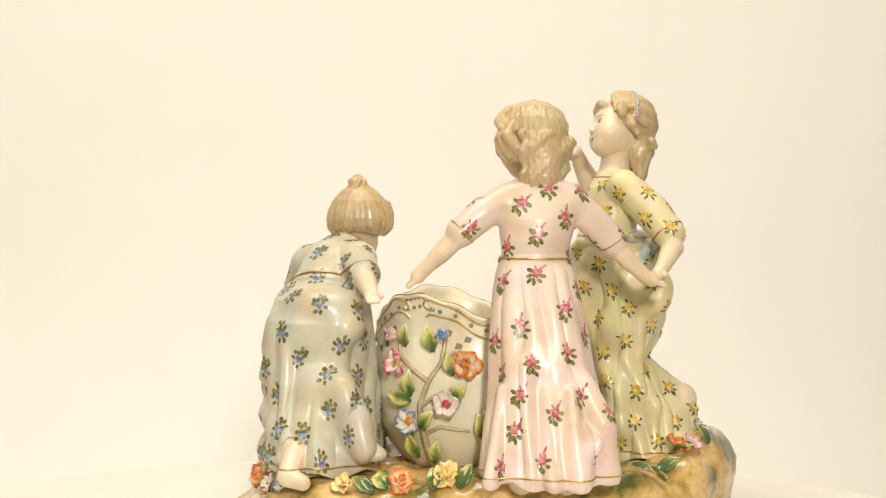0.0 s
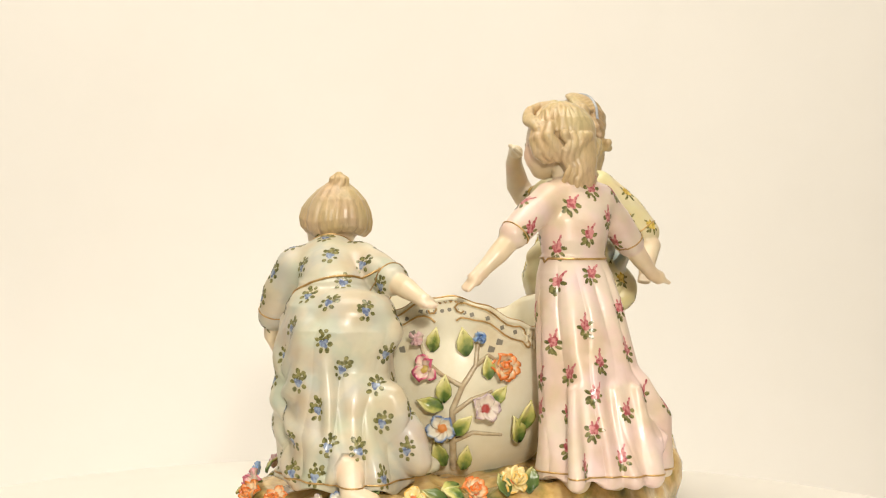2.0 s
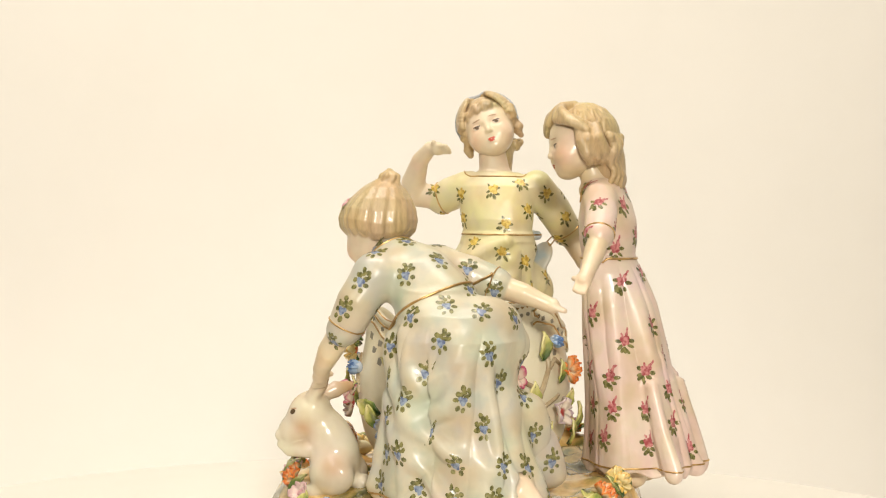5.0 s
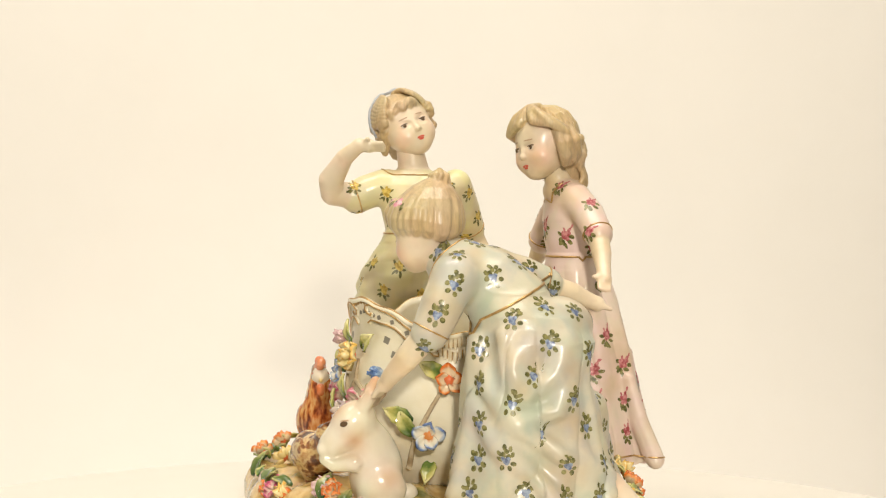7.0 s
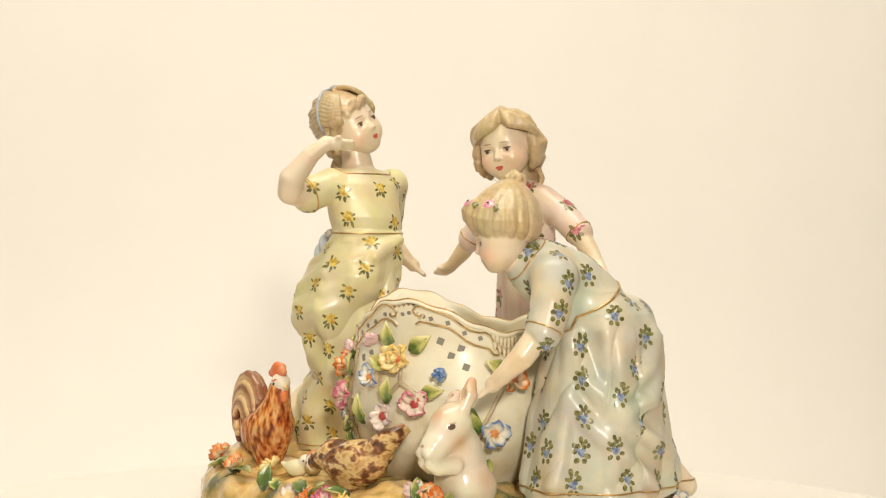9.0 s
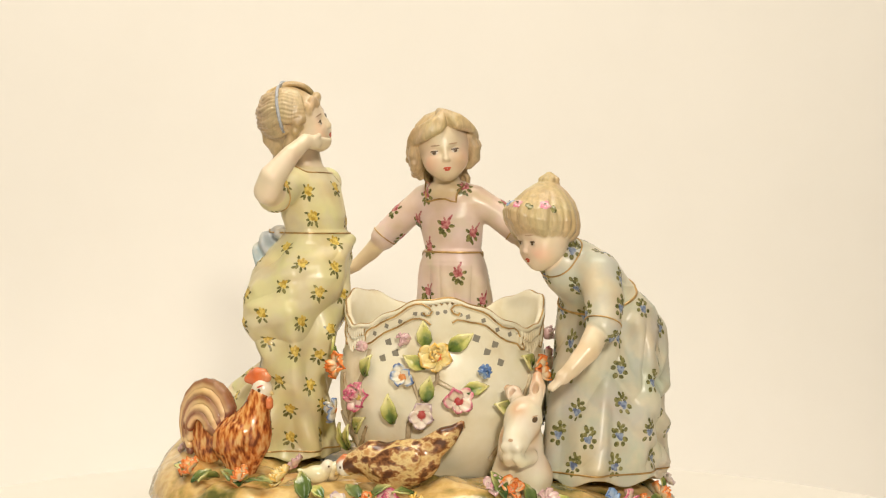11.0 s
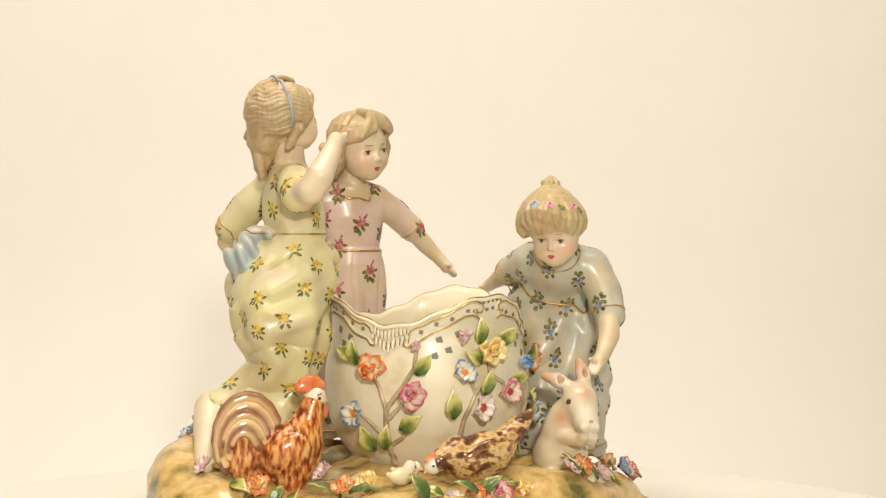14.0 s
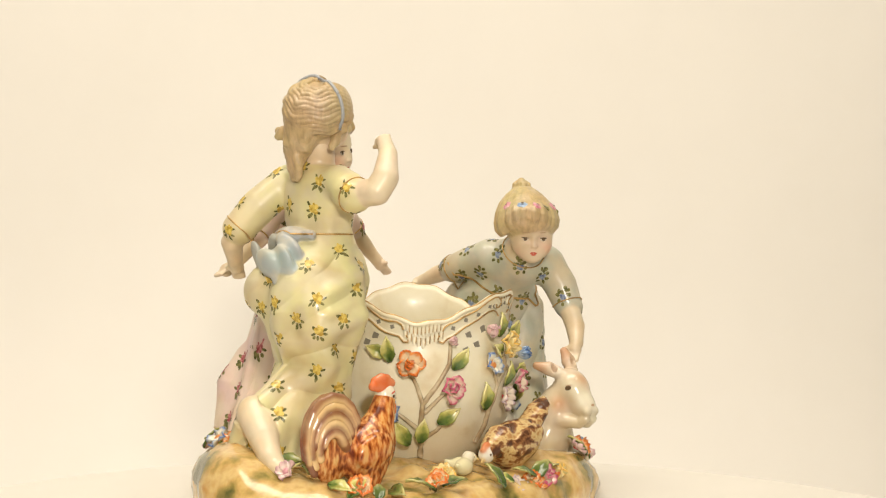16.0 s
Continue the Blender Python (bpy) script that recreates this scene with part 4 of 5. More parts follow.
BLOSSOM = mottled("pink_enamel", [(0.35, (0.62, 0.20, 0.28)), (0.65, (0.78, 0.50, 0.50))], 300, rough=0.25)
SKYBLUE = mottled("sky_blue_enamel", [(0.35, (0.20, 0.30, 0.48)), (0.65, (0.50, 0.60, 0.70))], 300, rough=0.25)
RIBBON = material("ribbon_blue", (0.40, 0.42, 0.45), 0.3)
EYEWHITE = material("eye_white", (0.64, 0.54, 0.42), 0.35)
pink_figure().location = (0, 0.001, LIFT)
yellow_figure().location = (-.0012, .0040, LIFT - .0015)
blue_figure().location = (0, 0, LIFT)


# ---- base ----
def ground_height(x, y):
    """Top of the rocky base, in the modelling level."""
    z = -0.165 + 0.007 * noise.noise(Vector((x * 28, y * 28, 1.5))) + 0.004 * noise.noise(Vector((x * 75, y * 75, 7.1)))
    z += 0.020 * math.exp(-(((x - 0.158) / 0.036) ** 4 + ((y + 0.005) / 0.07) ** 2))
    z -= 0.020 * min(1, max(0, (-x - 0.112) / 0.045)) ** 1.3
    z += 0.005 * math.exp(-(((x + 0.005) / 0.07) ** 2 + (y / 0.07) ** 2))
    return z


def base_radius(a):
    c, d = math.cos(a) / 0.164, math.sin(a) / 0.117
    return 1 / math.sqrt(c * c + d * d - 0.5 * c * d)


def base_part():
    bm = bmesh.new()
    n, rings = 180, 30
    edge = [1 + 0.045 * noise.noise(Vector((math.cos(a) * 2.2, math.sin(a) * 2.2, 4))) + 0.02 * noise.noise(Vector((math.cos(a) * 7, math.sin(a) * 7, 9))) for a in (i * 2 * math.pi / n for i in range(n))]
    loops = []
    for k in range(1, rings + 1):
        s = k / rings
        loop = []
        for i in range(n):
            a = i * 2 * math.pi / n
            R = base_radius(a) * edge[i] * s
            x, y = 0.003 + R * math.cos(a), R * math.sin(a)
            drop = max(0, s - 0.9) ** 2 * 0.8
            loop.append(bm.verts.new((x, y, ground_height(x, y) - drop)))
        loops.append(loop)
    tops = [v.co.z for v in loops[-1]]
    for q, s in ((.22, 1.02), (.48, 1.025), (.74, 1.01), (.9, 1.0), (1.0, .98)):
        loop = []
        for i in range(n):
            a = i * 2 * math.pi / n
            z = tops[i] + (-.2 - tops[i]) * q
            w = 1 + 0.018 * noise.noise(Vector((math.cos(a) * 9, math.sin(a) * 9, q * 3)))
            R = base_radius(a) * edge[i] * s * w
            loop.append(bm.verts.new((0.003 + R * math.cos(a), R * math.sin(a), z)))
        loops.append(loop)
    mid = bm.verts.new((0.004, 0, ground_height(0.004, 0)))
    for i in range(n):
        bm.faces.new((mid, loops[0][i], loops[0][(i + 1) % n]))
    for a, b in zip(loops[:-1], loops[1:]):
        for i in range(n):
            bm.faces.new((a[i], b[i], b[(i + 1) % n], a[(i + 1) % n]))
    bm.faces.new(loops[-1][::-1])
    for f in bm.faces:
        f.smooth = True
    ob = part("base", bm, EARTH, centrepiece, "rocky tan and green glazed base")
    ob.location.z = LIFT
    return ob


base_part()

# ---- bowl ----
BX, BY, RX, RY = -.0085, -.0065, .0665, .0660
PROFILE = [(-.166, .66), (-.160, .74), (-.150, .86), (-.138, .955), (-.122, 1.01), (-.105, 1.015), (-.090, .985), (-.078, .95), (-.068, .945), (-.060, .965), (-.052, 1.01), (-.044, 1.07)]


def bowl_r(z):
    zs = [p[0] for p in PROFILE]
    return float(np.interp(z, zs, [p[1] for p in PROFILE]))


def rim(a):
    c = math.cos(3 * a - 6.02)
    return -0.0600 + 0.0097 * c + 0.0008 * math.cos(18 * a)


def on_bowl(a, z, out=0.0):
    k = bowl_r(z)
    return Vector((BX + (RX * k + out) * math.cos(a), BY + (RY * k + out) * math.sin(a), z))


def bowl_part():
    bm = bmesh.new()
    n, m = 192, 26
    loops = []
    for j in range(m + 1):
        loops.append([bm.verts.new(on_bowl(i * 2 * math.pi / n, -.166 + (rim(i * 2 * math.pi / n) + .166) * j / m)) for i in range(n)])
    for j in range(m, 2, -1):
        loops.append([bm.verts.new(on_bowl(i * 2 * math.pi / n, -.166 + (rim(i * 2 * math.pi / n) + .166 - (0.0005 if j == m else 0)) * j / m, -.0032)) for i in range(n)])
    for a, b in zip(loops[:-1], loops[1:]):
        for i in range(n):
            bm.faces.new((a[i], a[(i + 1) % n], b[(i + 1) % n], b[i]))
    bm.faces.new(loops[0][::-1])
    bm.faces.new(loops[-1])
    for f in bm.faces:
        f.smooth = True
    ob = part("bowl", bm, GLAZE, centrepiece, "ivory glazed bowl with wavy gilt rim, piercings drawn as dark discs")
    ob.location.z = LIFT
    return ob


def tube_mesh(bm, pts, r, n=7, closed=False, taper=1.0):
    rings = []
    for i, p in enumerate(pts):
        p = Vector(p)
        a = Vector(pts[(i + 1) % len(pts)]) if closed or i < len(pts) - 1 else p
        b = Vector(pts[i - 1]) if closed or i else p
        d = (a - b).normalized()
        ref = Vector((0, 0, 1)) if abs(d.z) < .8 else Vector((1, 0, 0))
        u = d.cross(ref).normalized()
        v = d.cross(u)
        rr = r * (1 + (taper - 1) * i / max(1, len(pts) - 1))
        rings.append([bm.verts.new(p + (u * math.cos(t) + v * math.sin(t)) * rr) for t in (k * 2 * math.pi / n for k in range(n))])
    for i in range(len(rings) if closed else len(rings) - 1):
        a, b = rings[i], rings[(i + 1) % len(rings)]
        for k in range(n):
            bm.faces.new((a[k], a[(k + 1) % n], b[(k + 1) % n], b[k])).smooth = True
    if not closed:
        bm.faces.new(rings[0])
        bm.faces.new(rings[-1][::-1])


bowl = bowl_part()


def around(z_of, out, n=240):
    return [on_bowl(i * 2 * math.pi / n, z_of(i * 2 * math.pi / n), out) for i in range(n)]


for zof, r, mat, name in ((lambda a: rim(a) - .0003, .0007, GOLD, "gilt_rim"), (lambda a: rim(a) - .0016, .0016, GLAZE, "scroll")):
    bm = bmesh.new()
    tube_mesh(bm, around(zof, -.0002), r, closed=True)
    part(name, bm, mat, bowl)


# thin raised disc, coloured dark in place of a cut piercing
def hole_disc_mesh(segments, radius):
    bm = bmesh.new()
    bmesh.ops.create_circle(bm, cap_ends=True, segments=segments, radius=radius)
    top = bmesh.ops.extrude_face_region(bm, geom=list(bm.faces))
    for v in (g for g in top["geom"] if isinstance(g, bmesh.types.BMVert)):
        v.co.z += .0006
    me = bpy.data.meshes.new("hole_disc")
    bm.to_mesh(me)
    bm.free()
    me.materials.append(HOLE_SHADE)
    return me


def bowl_piece(name, me, a, z, out, spin=0.0):
    h = part(name, me, None, bowl)
    d = Vector((math.cos(a), math.sin(a), 0))
    h.matrix_local = Matrix.Translation(on_bowl(a, z, out)) @ d.to_track_quat("Z", "Y").to_matrix().to_4x4() @ Matrix.Rotation(spin, 4, "Z")
    return h


ROUND_DISC, DIAMOND, SQUARE = hole_disc_mesh(10, .0013), hole_disc_mesh(4, .0018), hole_disc_mesh(4, .0029)
LOW = [3.0542 + k * 2.0944 for k in range(3)]
for low in LOW:
    # a row of round dark discs under each crest, drawn as piercings
    for j in range(6):
        a = low + 1.0472 + (j - 2.5) * .072
        bowl_piece("hole_disc", ROUND_DISC, a, rim(a) - .0088, -.0002)
    for j in range(7):
        a = low + 1.0472 + (j - 3) * .050
        bm = bmesh.new()
        tube_mesh(bm, [on_bowl(a - .012, rim(a) - .0030, .0008), on_bowl(a, rim(a) - .0042, .0010), on_bowl(a + .012, rim(a) - .0034, .0008)], .0005)
        part("gilt_line", bm, GOLD, bowl)
    for side in (-1, 1):
        # ribbon scroll down each slope: an upper and a lower moulding that curl together, with dark diamond discs
        # between as piercings
        def slope(t, drop):
            a = low + side * (.20 + .76 * t)
            return a, rim(a) - drop
        path = [slope(.00, .0075), slope(.03, .0048), slope(.10, .0038)] + [slope(t, .0036 + .0012 * math.sin(t * 6)) for t in (.2, .3, .4, .5, .6, .7, .8, .88)]
        path += [slope(.96, .0046), slope(1.0, .0072), slope(.97, .0096), slope(.91, .0098), slope(.89, .0078)]
        lower = [slope(.98, .0155), slope(.92, .0128)] + [slope(t, .0118 + .0012 * math.sin(t * 6 + 1)) for t in (.84, .74, .64, .54, .44, .34, .24, .14)]
        lower += [slope(.06, .0128), slope(.00, .0150), slope(-.06, .0140), slope(-.07, .0112), slope(-.02, .0100)]
        for run in (path, lower):
            for mat, name, r, out in ((GLAZE, "scroll", .0014, .0000), (GOLD, "gilt_line", .0006, .0013)):
                pts = []
                for (a0, z0), (a1, z1) in zip(run[:-1], run[1:]):
                    pts += [on_bowl(a0 + (a1 - a0) * q / 3, z0 + (z1 - z0) * q / 3, out) for q in range(3)]
                bm = bmesh.new()
                tube_mesh(bm, pts + [on_bowl(*run[-1], out)], r)
                part(name, bm, mat, bowl)
        for t in (.16, .36, .57, .78):
            a, z = slope(t, .0080)
            bowl_piece("hole_disc", DIAMOND, a, z, -.0002, side * .5)
        # square dark discs below the slope, drawn as piercings too
        for t, drop in ((.40, .0185), (.66, .0200), (.52, .0265), (.34, .0275)):
            a, z = slope(t, drop)
            bowl_piece("hole_disc", SQUARE, a, z, -.0003, .785 + side * .35)
    # fluted shell at the low point, in two tiers
    for tier in (0, 1):
        for j in range(-4, 5):
            a = low + j * (.040 + .006 * tier)
            z = rim(a) - .0030 - .0078 * tier + .0008 * abs(j) * tier
            bm = bmesh.new()
            tube_mesh(bm, [on_bowl(a, z - q * (.0062 - .0006 * abs(j)), .0006 + .0006 * math.sin(q * 3.1)) for q in (0, .33, .66, 1)], .0015, taper=.6)
            part("flute", bm, GLAZE, bowl)
            bm = bmesh.new()
            tube_mesh(bm, [on_bowl(a + .020, z - q * .0048, .0012) for q in (0, .5, 1)], .00045, taper=.5)
            part("gilt_line", bm, GOLD, bowl)


# ---- flowers and leaves ----
def petal_mesh(name, length, width, cup, mat, ruffle=0.0):
    """A cupped petal along +x, rising towards its tip; grade runs from root to tip."""
    bm = bmesh.new()
    lay = bm.verts.layers.float.new("grade")
    rows = []
    for i in range(6):
        s = i / 5
        w = width * (0.25 + 1.0 * math.sin(min(1, s * 1.05 + .08) * math.pi * 0.72)) * (1 if s < .95 else .72)
        row = []
        for j in range(5):
            t = j / 2 - 1
            z = cup * s * s + 0.35 * width * t * t * (0.4 + s) + ruffle * math.sin(j * 2.6) * s
            v = bm.verts.new((length * s * (1 - 0.12 * t * t * s), w * 0.5 * t, z))
            v[lay] = max(s ** 1.4, t * t * min(1, s * 1.5) * .9)
            row.append(v)
        rows.append(row)
    for a, b in zip(rows[:-1], rows[1:]):
        for j in range(4):
            bm.faces.new((a[j], b[j], b[j + 1], a[j + 1]))
    bmesh.ops.recalc_face_normals(bm, faces=bm.faces)
    bmesh.ops.solidify(bm, geom=list(bm.faces), thickness=0.0009)
    for f in bm.faces:
        f.smooth = True
    me = bpy.data.meshes.new(name)
    bm.to_mesh(me)
    bm.free()
    me.materials.append(mat)
    return me


def dome_mesh(name, r, mat):
    bm = bmesh.new()
    bmesh.ops.create_icosphere(bm, subdivisions=2, radius=r)
    for v in bm.verts:
        v.co.z *= 0.7
        v.co *= 1 + 0.12 * noise.noise(v.co * 900)
    for f in bm.faces:
        f.smooth = True
    me = bpy.data.meshes.new(name)
    bm.to_mesh(me)
    bm.free()
    me.materials.append(mat)
    return me


PETAL = {k: petal_mesh("petal", .0078, .0058, .0016, m, .0009) for k, m in PETALS.items()}
PETAL_IN = {k: petal_mesh("petal", .0050, .0050, .0042, m, .0004) for k, m in PETALS.items()}
HEART = {k: dome_mesh("heart", .0025, m) for k, m in CENTRES.items()}
BUD_CORE = {k: dome_mesh("heart", .0040, m) for k, m in PETALS.items()}
BUD_PETAL = {k: petal_mesh("petal", .0060, .0074, .0040, m, .0002) for k, m in PETALS.items()}
COLOUR_WORD = dict(orange="orange", magenta="magenta pink", pink="pink-edged white", white="white with red heart", yellow="pale yellow", blue="blue-edged white", deepblue="deep blue", mauve="dusky pink")
petal_rng = random.Random(21)


def axis_pose(p, nrm, spin=0.0):
    return Matrix.Translation(p) @ Vector(nrm).to_track_quat("Z", "Y").to_matrix().to_4x4() @ Matrix.Rotation(spin, 4, "Z")


def flower(kind, p, nrm, size=1.0, style="open"):
    hub = new("flower")
    hub.parent = centrepiece
    tagged(hub, COLOUR_WORD[kind] + " porcelain " + ("bud" if style == "bud" else "flower"))
    hub.matrix_local = Matrix.Translation((0, 0, LIFT)) @ axis_pose(p, nrm, petal_rng.uniform(0, 6)) @ Matrix.Scale(size, 4)
    if style == "bud":
        sets = ((BUD_PETAL[kind], 5, 0.95, -0.75, 0.0),)
    elif style == "double":
        sets = ((PETAL[kind], 6, 1.0, -0.08, 0.0), (PETAL_IN[kind], 4, .85, -0.35, .0010))
    else:
        sets = ((PETAL[kind], 5, 1.0, -0.10, 0.0),)
    for me, n, sc, tip, z in sets:
        for i in range(n):
            q = part("petal", me, None, hub)
            a = i * 2 * math.pi / n + petal_rng.uniform(-.15, .15) + (0.3 if z else 0)
            k = sc * petal_rng.uniform(.88, 1.12)
            q.matrix_local = Matrix.Translation((0, 0, z)) @ Matrix.Rotation(a, 4, "Z") @ Matrix.Rotation(tip + petal_rng.uniform(-.34, .22), 4, "Y") @ Matrix.Rotation(petal_rng.uniform(-.3, .3), 4, "X") @ Matrix.Diagonal((k, k, k, 1))
    q = part("heart", BUD_CORE[kind] if style == "bud" else HEART[kind], None, hub)
    q.location.z = .0026 if style == "bud" else .0012
    return hub


def leaf_mesh(mat, length=.0145, width=.0085):
    bm = bmesh.new()
    lay = bm.verts.layers.float.new("grade")
    rows = []
    for i in range(8):
        s = i / 7
        w = width * math.sin(math.pi * (0.06 + 0.92 * s) ** 0.85) * (1 + .05 * (-1) ** i)
        row = []
        for j in range(7):
            t = j / 3 - 1
            z = .0026 * math.sin(s * 2.6) - .0012 * (1 - abs(t)) + .0004 * math.sin(i * 2.2) * abs(t)
            v = bm.verts.new((length * s - .35 * width * 0 * t, w * .5 * t, z))
            v[lay] = 0.12 + 0.62 * s + .16 * abs(t) + .10 * t
            row.append(v)
        rows.append(row)
    for a, b in zip(rows[:-1], rows[1:]):
        for j in range(6):
            bm.faces.new((a[j], b[j], b[j + 1], a[j + 1]))
    bmesh.ops.recalc_face_normals(bm, faces=bm.faces)
    bmesh.ops.solidify(bm, geom=list(bm.faces), thickness=0.0009)
    for f in bm.faces:
        f.smooth = True
    me = bpy.data.meshes.new("leaf")
    bm.to_mesh(me)
    bm.free()
    me.materials.append(mat)
    return me


LEAVES = {"pale": leaf_mesh(LEAF), "dark": leaf_mesh(DARKLEAF, .017, .0095)}


def leaf(kind, p, nrm, toward, size=1.0):
    """A leaf lying at p on a surface with that normal, its tip toward the given direction."""
    n = Vector(nrm).normalized()
    x = Vector(toward) - n * n.dot(Vector(toward))
    x.normalize()
    y = n.cross(x)
    m = Matrix((x, y, n)).transposed().to_4x4()
    q = part("leaf", LEAVES[kind], None, centrepiece)
    q.matrix_local = Matrix.Translation((0, 0, LIFT)) @ Matrix.Translation(Vector(p) - x * .007 * size + n * .0006) @ m @ Matrix.Rotation(-.22, 4, "Y") @ Matrix.Scale(size, 4)
    return q


def bowl_site(x, y, z, out=0.0015):
    a = math.atan2((y - BY) / RY, (x - BX) / RX)
    n = Vector((math.cos(a) / RX, math.sin(a) / RY, 0)).normalized()
    n.z = .12
    return on_bowl(a, z, out), n.normalized(), a


for kind, p, size, style in (
        ("mauve", (-.0173, .0703, -.0758), .95, "bud"), ("mauve", (.0175, .0699, -.0820), .75, "bud"), ("blue", (-.0177, .0785, -.0988), 1.05, "open"),
        ("white", (-.0316, .0723, -.1210), 1.15, "open"), ("blue", (.0587, .0445, -.1263), 1.15, "open"), ("yellow", (-.0398, .0663, -.0857), 1.35, "double"),
        ("magenta", (.0204, .0723, -.1123), 1.30, "double"), ("pink", (-.0530, .0592, -.1123), 1.20, "open"), ("orange", (.0485, .0564, -.0969), 1.30, "double"),
        ("deepblue", (-.0675, .0491, -.0946), 1.0, "bud"), ("orange", (-.0867, .0045, -.0962), 1.25, "open"), ("blue", (-.0795, .0158, -.1291), 1.25, "open"),
        ("mauve", (-.0678, -.0568, -.0780), 1.0, "bud"), ("deepblue", (-.0301, -.0782, -.0756), .95, "bud"), ("orange", (-.0149, -.0868, -.0938), 1.30, "double"),
        ("magenta", (-.0673, -.0663, -.0961), 1.25, "open"), ("white", (-.0286, -.0858, -.1198), 1.25, "open"), ("blue", (-.0565, -.0733, -.1322), 1.30, "open")):
    at, nrm, _ = bowl_site(*p, out=.004)
    flower(kind, at, nrm, size, style)

leaf_rng = random.Random(5)
for p, way, size in (
        ((.0113, .0682, -.0936), (-.6, 0, .8), 1.0), ((-.0241, .0678, -.0894), (.8, 0, .4), .9), ((-.0337, .0661, -.1054), (-.2, 0, 1), .95), ((-.0087, .0697, -.1187), (.1, 0, 1), 1.05),
        ((.0191, .0654, -.1306), (-.9, 0, .5), 1.0), ((.0491, .0477, -.1423), (.5, -.3, 1), 1.05), ((.0359, .0563, -.1406), (-.2, 0, 1), 1.05), ((-.0295, .0639, -.0728), (.1, 0, 1), 1.0),
        ((-.0511, .0536, -.0770), (-.7992, -.3988, .5988), 1.0), ((.0530, .0377, -.0877), (.2, 0, 1), 1.0), ((.0578, .0312, -.0888), (.5008, -.5988, .2988), .9),
        ((-.0572, -.0630, -.0777), (.3, 0, 1), 1.0), ((-.0411, -.0766, -.0786), (-.2, 0, 1), 1.1), ((-.0258, -.0825, -.0944), (-.2, 0, 1), .95), ((-.0526, -.0704, -.1075), (.1, 0, 1), 1.05),
        ((-.0558, -.0594, -.1175), (-.9036, .4012, .2992), 1.0), ((-.0186, -.0827, -.1117), (.6, 0, .7), 1.0), ((-.0411, -.0753, -.1304), (.7, 0, .6), 1.05), ((-.0032, -.0804, -.1339), (-.4, 0, 1), 1.15),
        ((.0028, -.0804, -.1252), (.3, 0, 1), 1.1), ((-.0527, -.0630, -.1490), (-.3, 0, .6), 1.0), ((-.0349, -.0678, -.1520), (.2, 0, 1), 1.0), ((-.0890, .0171, -.0902), (.1964, .8012, .3992), 1.0),
        ((-.0706, .0271, -.1223), (-.2036, .5012, .7992), 1.1), ((-.0744, .0352, -.1178), (-.2036, .6012, .1992), 1.1), ((-.0724, .0157, -.1523), (0, .2, -1), 1.0), ((-.0636, .0532, -.1048), (-.4992, -.3988, .0988), 1.0)):
    at, nrm, _ = bowl_site(*p, out=.002)
    leaf("pale", at, nrm, way, size * leaf_rng.uniform(1.08, 1.25))


def branch(sites, r=.0017, taper=.6):
    pts = []
    spots = [bowl_site(*p, out=.0004)[0] for p in sites]
    for a, b in zip(spots[:-1], spots[1:]):
        for i in range(5):
            q = a.lerp(b, i / 5)
            s, n, _ = bowl_site(q.x, q.y, q.z, out=.0006 + .0005 * noise.noise(q * 300))
            pts.append(s)
    pts.append(spots[-1])
    bm = bmesh.new()
    tube_mesh(bm, pts, r, taper=taper)
    part("branch", bm, TWIG, centrepiece, "thin brown porcelain branch").location.z = LIFT


branch([(.0364, .0572, -.1588), (.0374, .0562, -.1388), (.0364, .0572, -.1228), (.0264, .0622, -.1098), (.0184, .0672, -.0968), (.0174, .0692, -.0838)], .0022)
branch([(.0364, .0572, -.1228), (.0424, .0572, -.1108), (.0484, .0542, -.1008)])
branch([(.0354, .0582, -.1288), (.0264, .0632, -.1198), (.0204, .0672, -.1148)])
branch([(.0374, .0562, -.1408), (.0486, .0482, -.1318), (.0570, .0432, -.1268)])
branch([(.0364, .0572, -.1468), (.0264, .0632, -.1408), (.0184, .0662, -.1318)])
branch([(-.0156, .0692, -.1508), (-.0196, .0712, -.1288), (-.0276, .0692, -.1128), (-.0216, .0712, -.0988)], .0019)
branch([(-.0276, .0692, -.1128), (-.0396, .0652, -.1008), (-.0396, .0662, -.0878)])
branch([(-.0396, .0652, -.1008), (-.0516, .0592, -.1068), (-.0526, .0582, -.1118)])
branch([(-.0442, -.0668, -.1592), (-.0452, -.0688, -.1412), (-.0462, -.0698, -.1212), (-.0412, -.0748, -.1062), (-.0322, -.0778, -.0932), (-.0302, -.0778, -.0782)], .0024)
branch([(-.0412, -.0748, -.1062), (-.0542, -.0678, -.0992), (-.0652, -.0618, -.0912), (-.0672, -.0568, -.0812)])
branch([(-.0462, -.0698, -.1232), (-.0352, -.0778, -.1142), (-.0212, -.0828, -.1092)])
branch([(-.0452, -.0688, -.1412), (-.0332, -.0768, -.1352), (-.0112, -.0818, -.1372)])
branch([(-.0322, -.0778, -.0932), (-.0232, -.0818, -.0872), (-.0152, -.0828, -.0912)])
branch([(-.0682, .0312, -.1508), (-.0726, .0232, -.1308), (-.0749, .0132, -.1128), (-.0783, .0052, -.0988)], .0019)


def on_base(x, y):
    a, r = math.atan2(y, x - .003), math.hypot(x - .003, y)
    r = min(r, base_radius(a) * .93)
    return .003 + r * math.cos(a), r * math.sin(a)


def ground_site(x, y, up=.003):
    x, y = on_base(x, y)
    e = .004
    n = Vector((ground_height(x - e, y) - ground_height(x + e, y), ground_height(x, y - e) - ground_height(x, y + e), 2 * e)).normalized()
    return Vector((x, y, ground_height(x, y) + up)), n


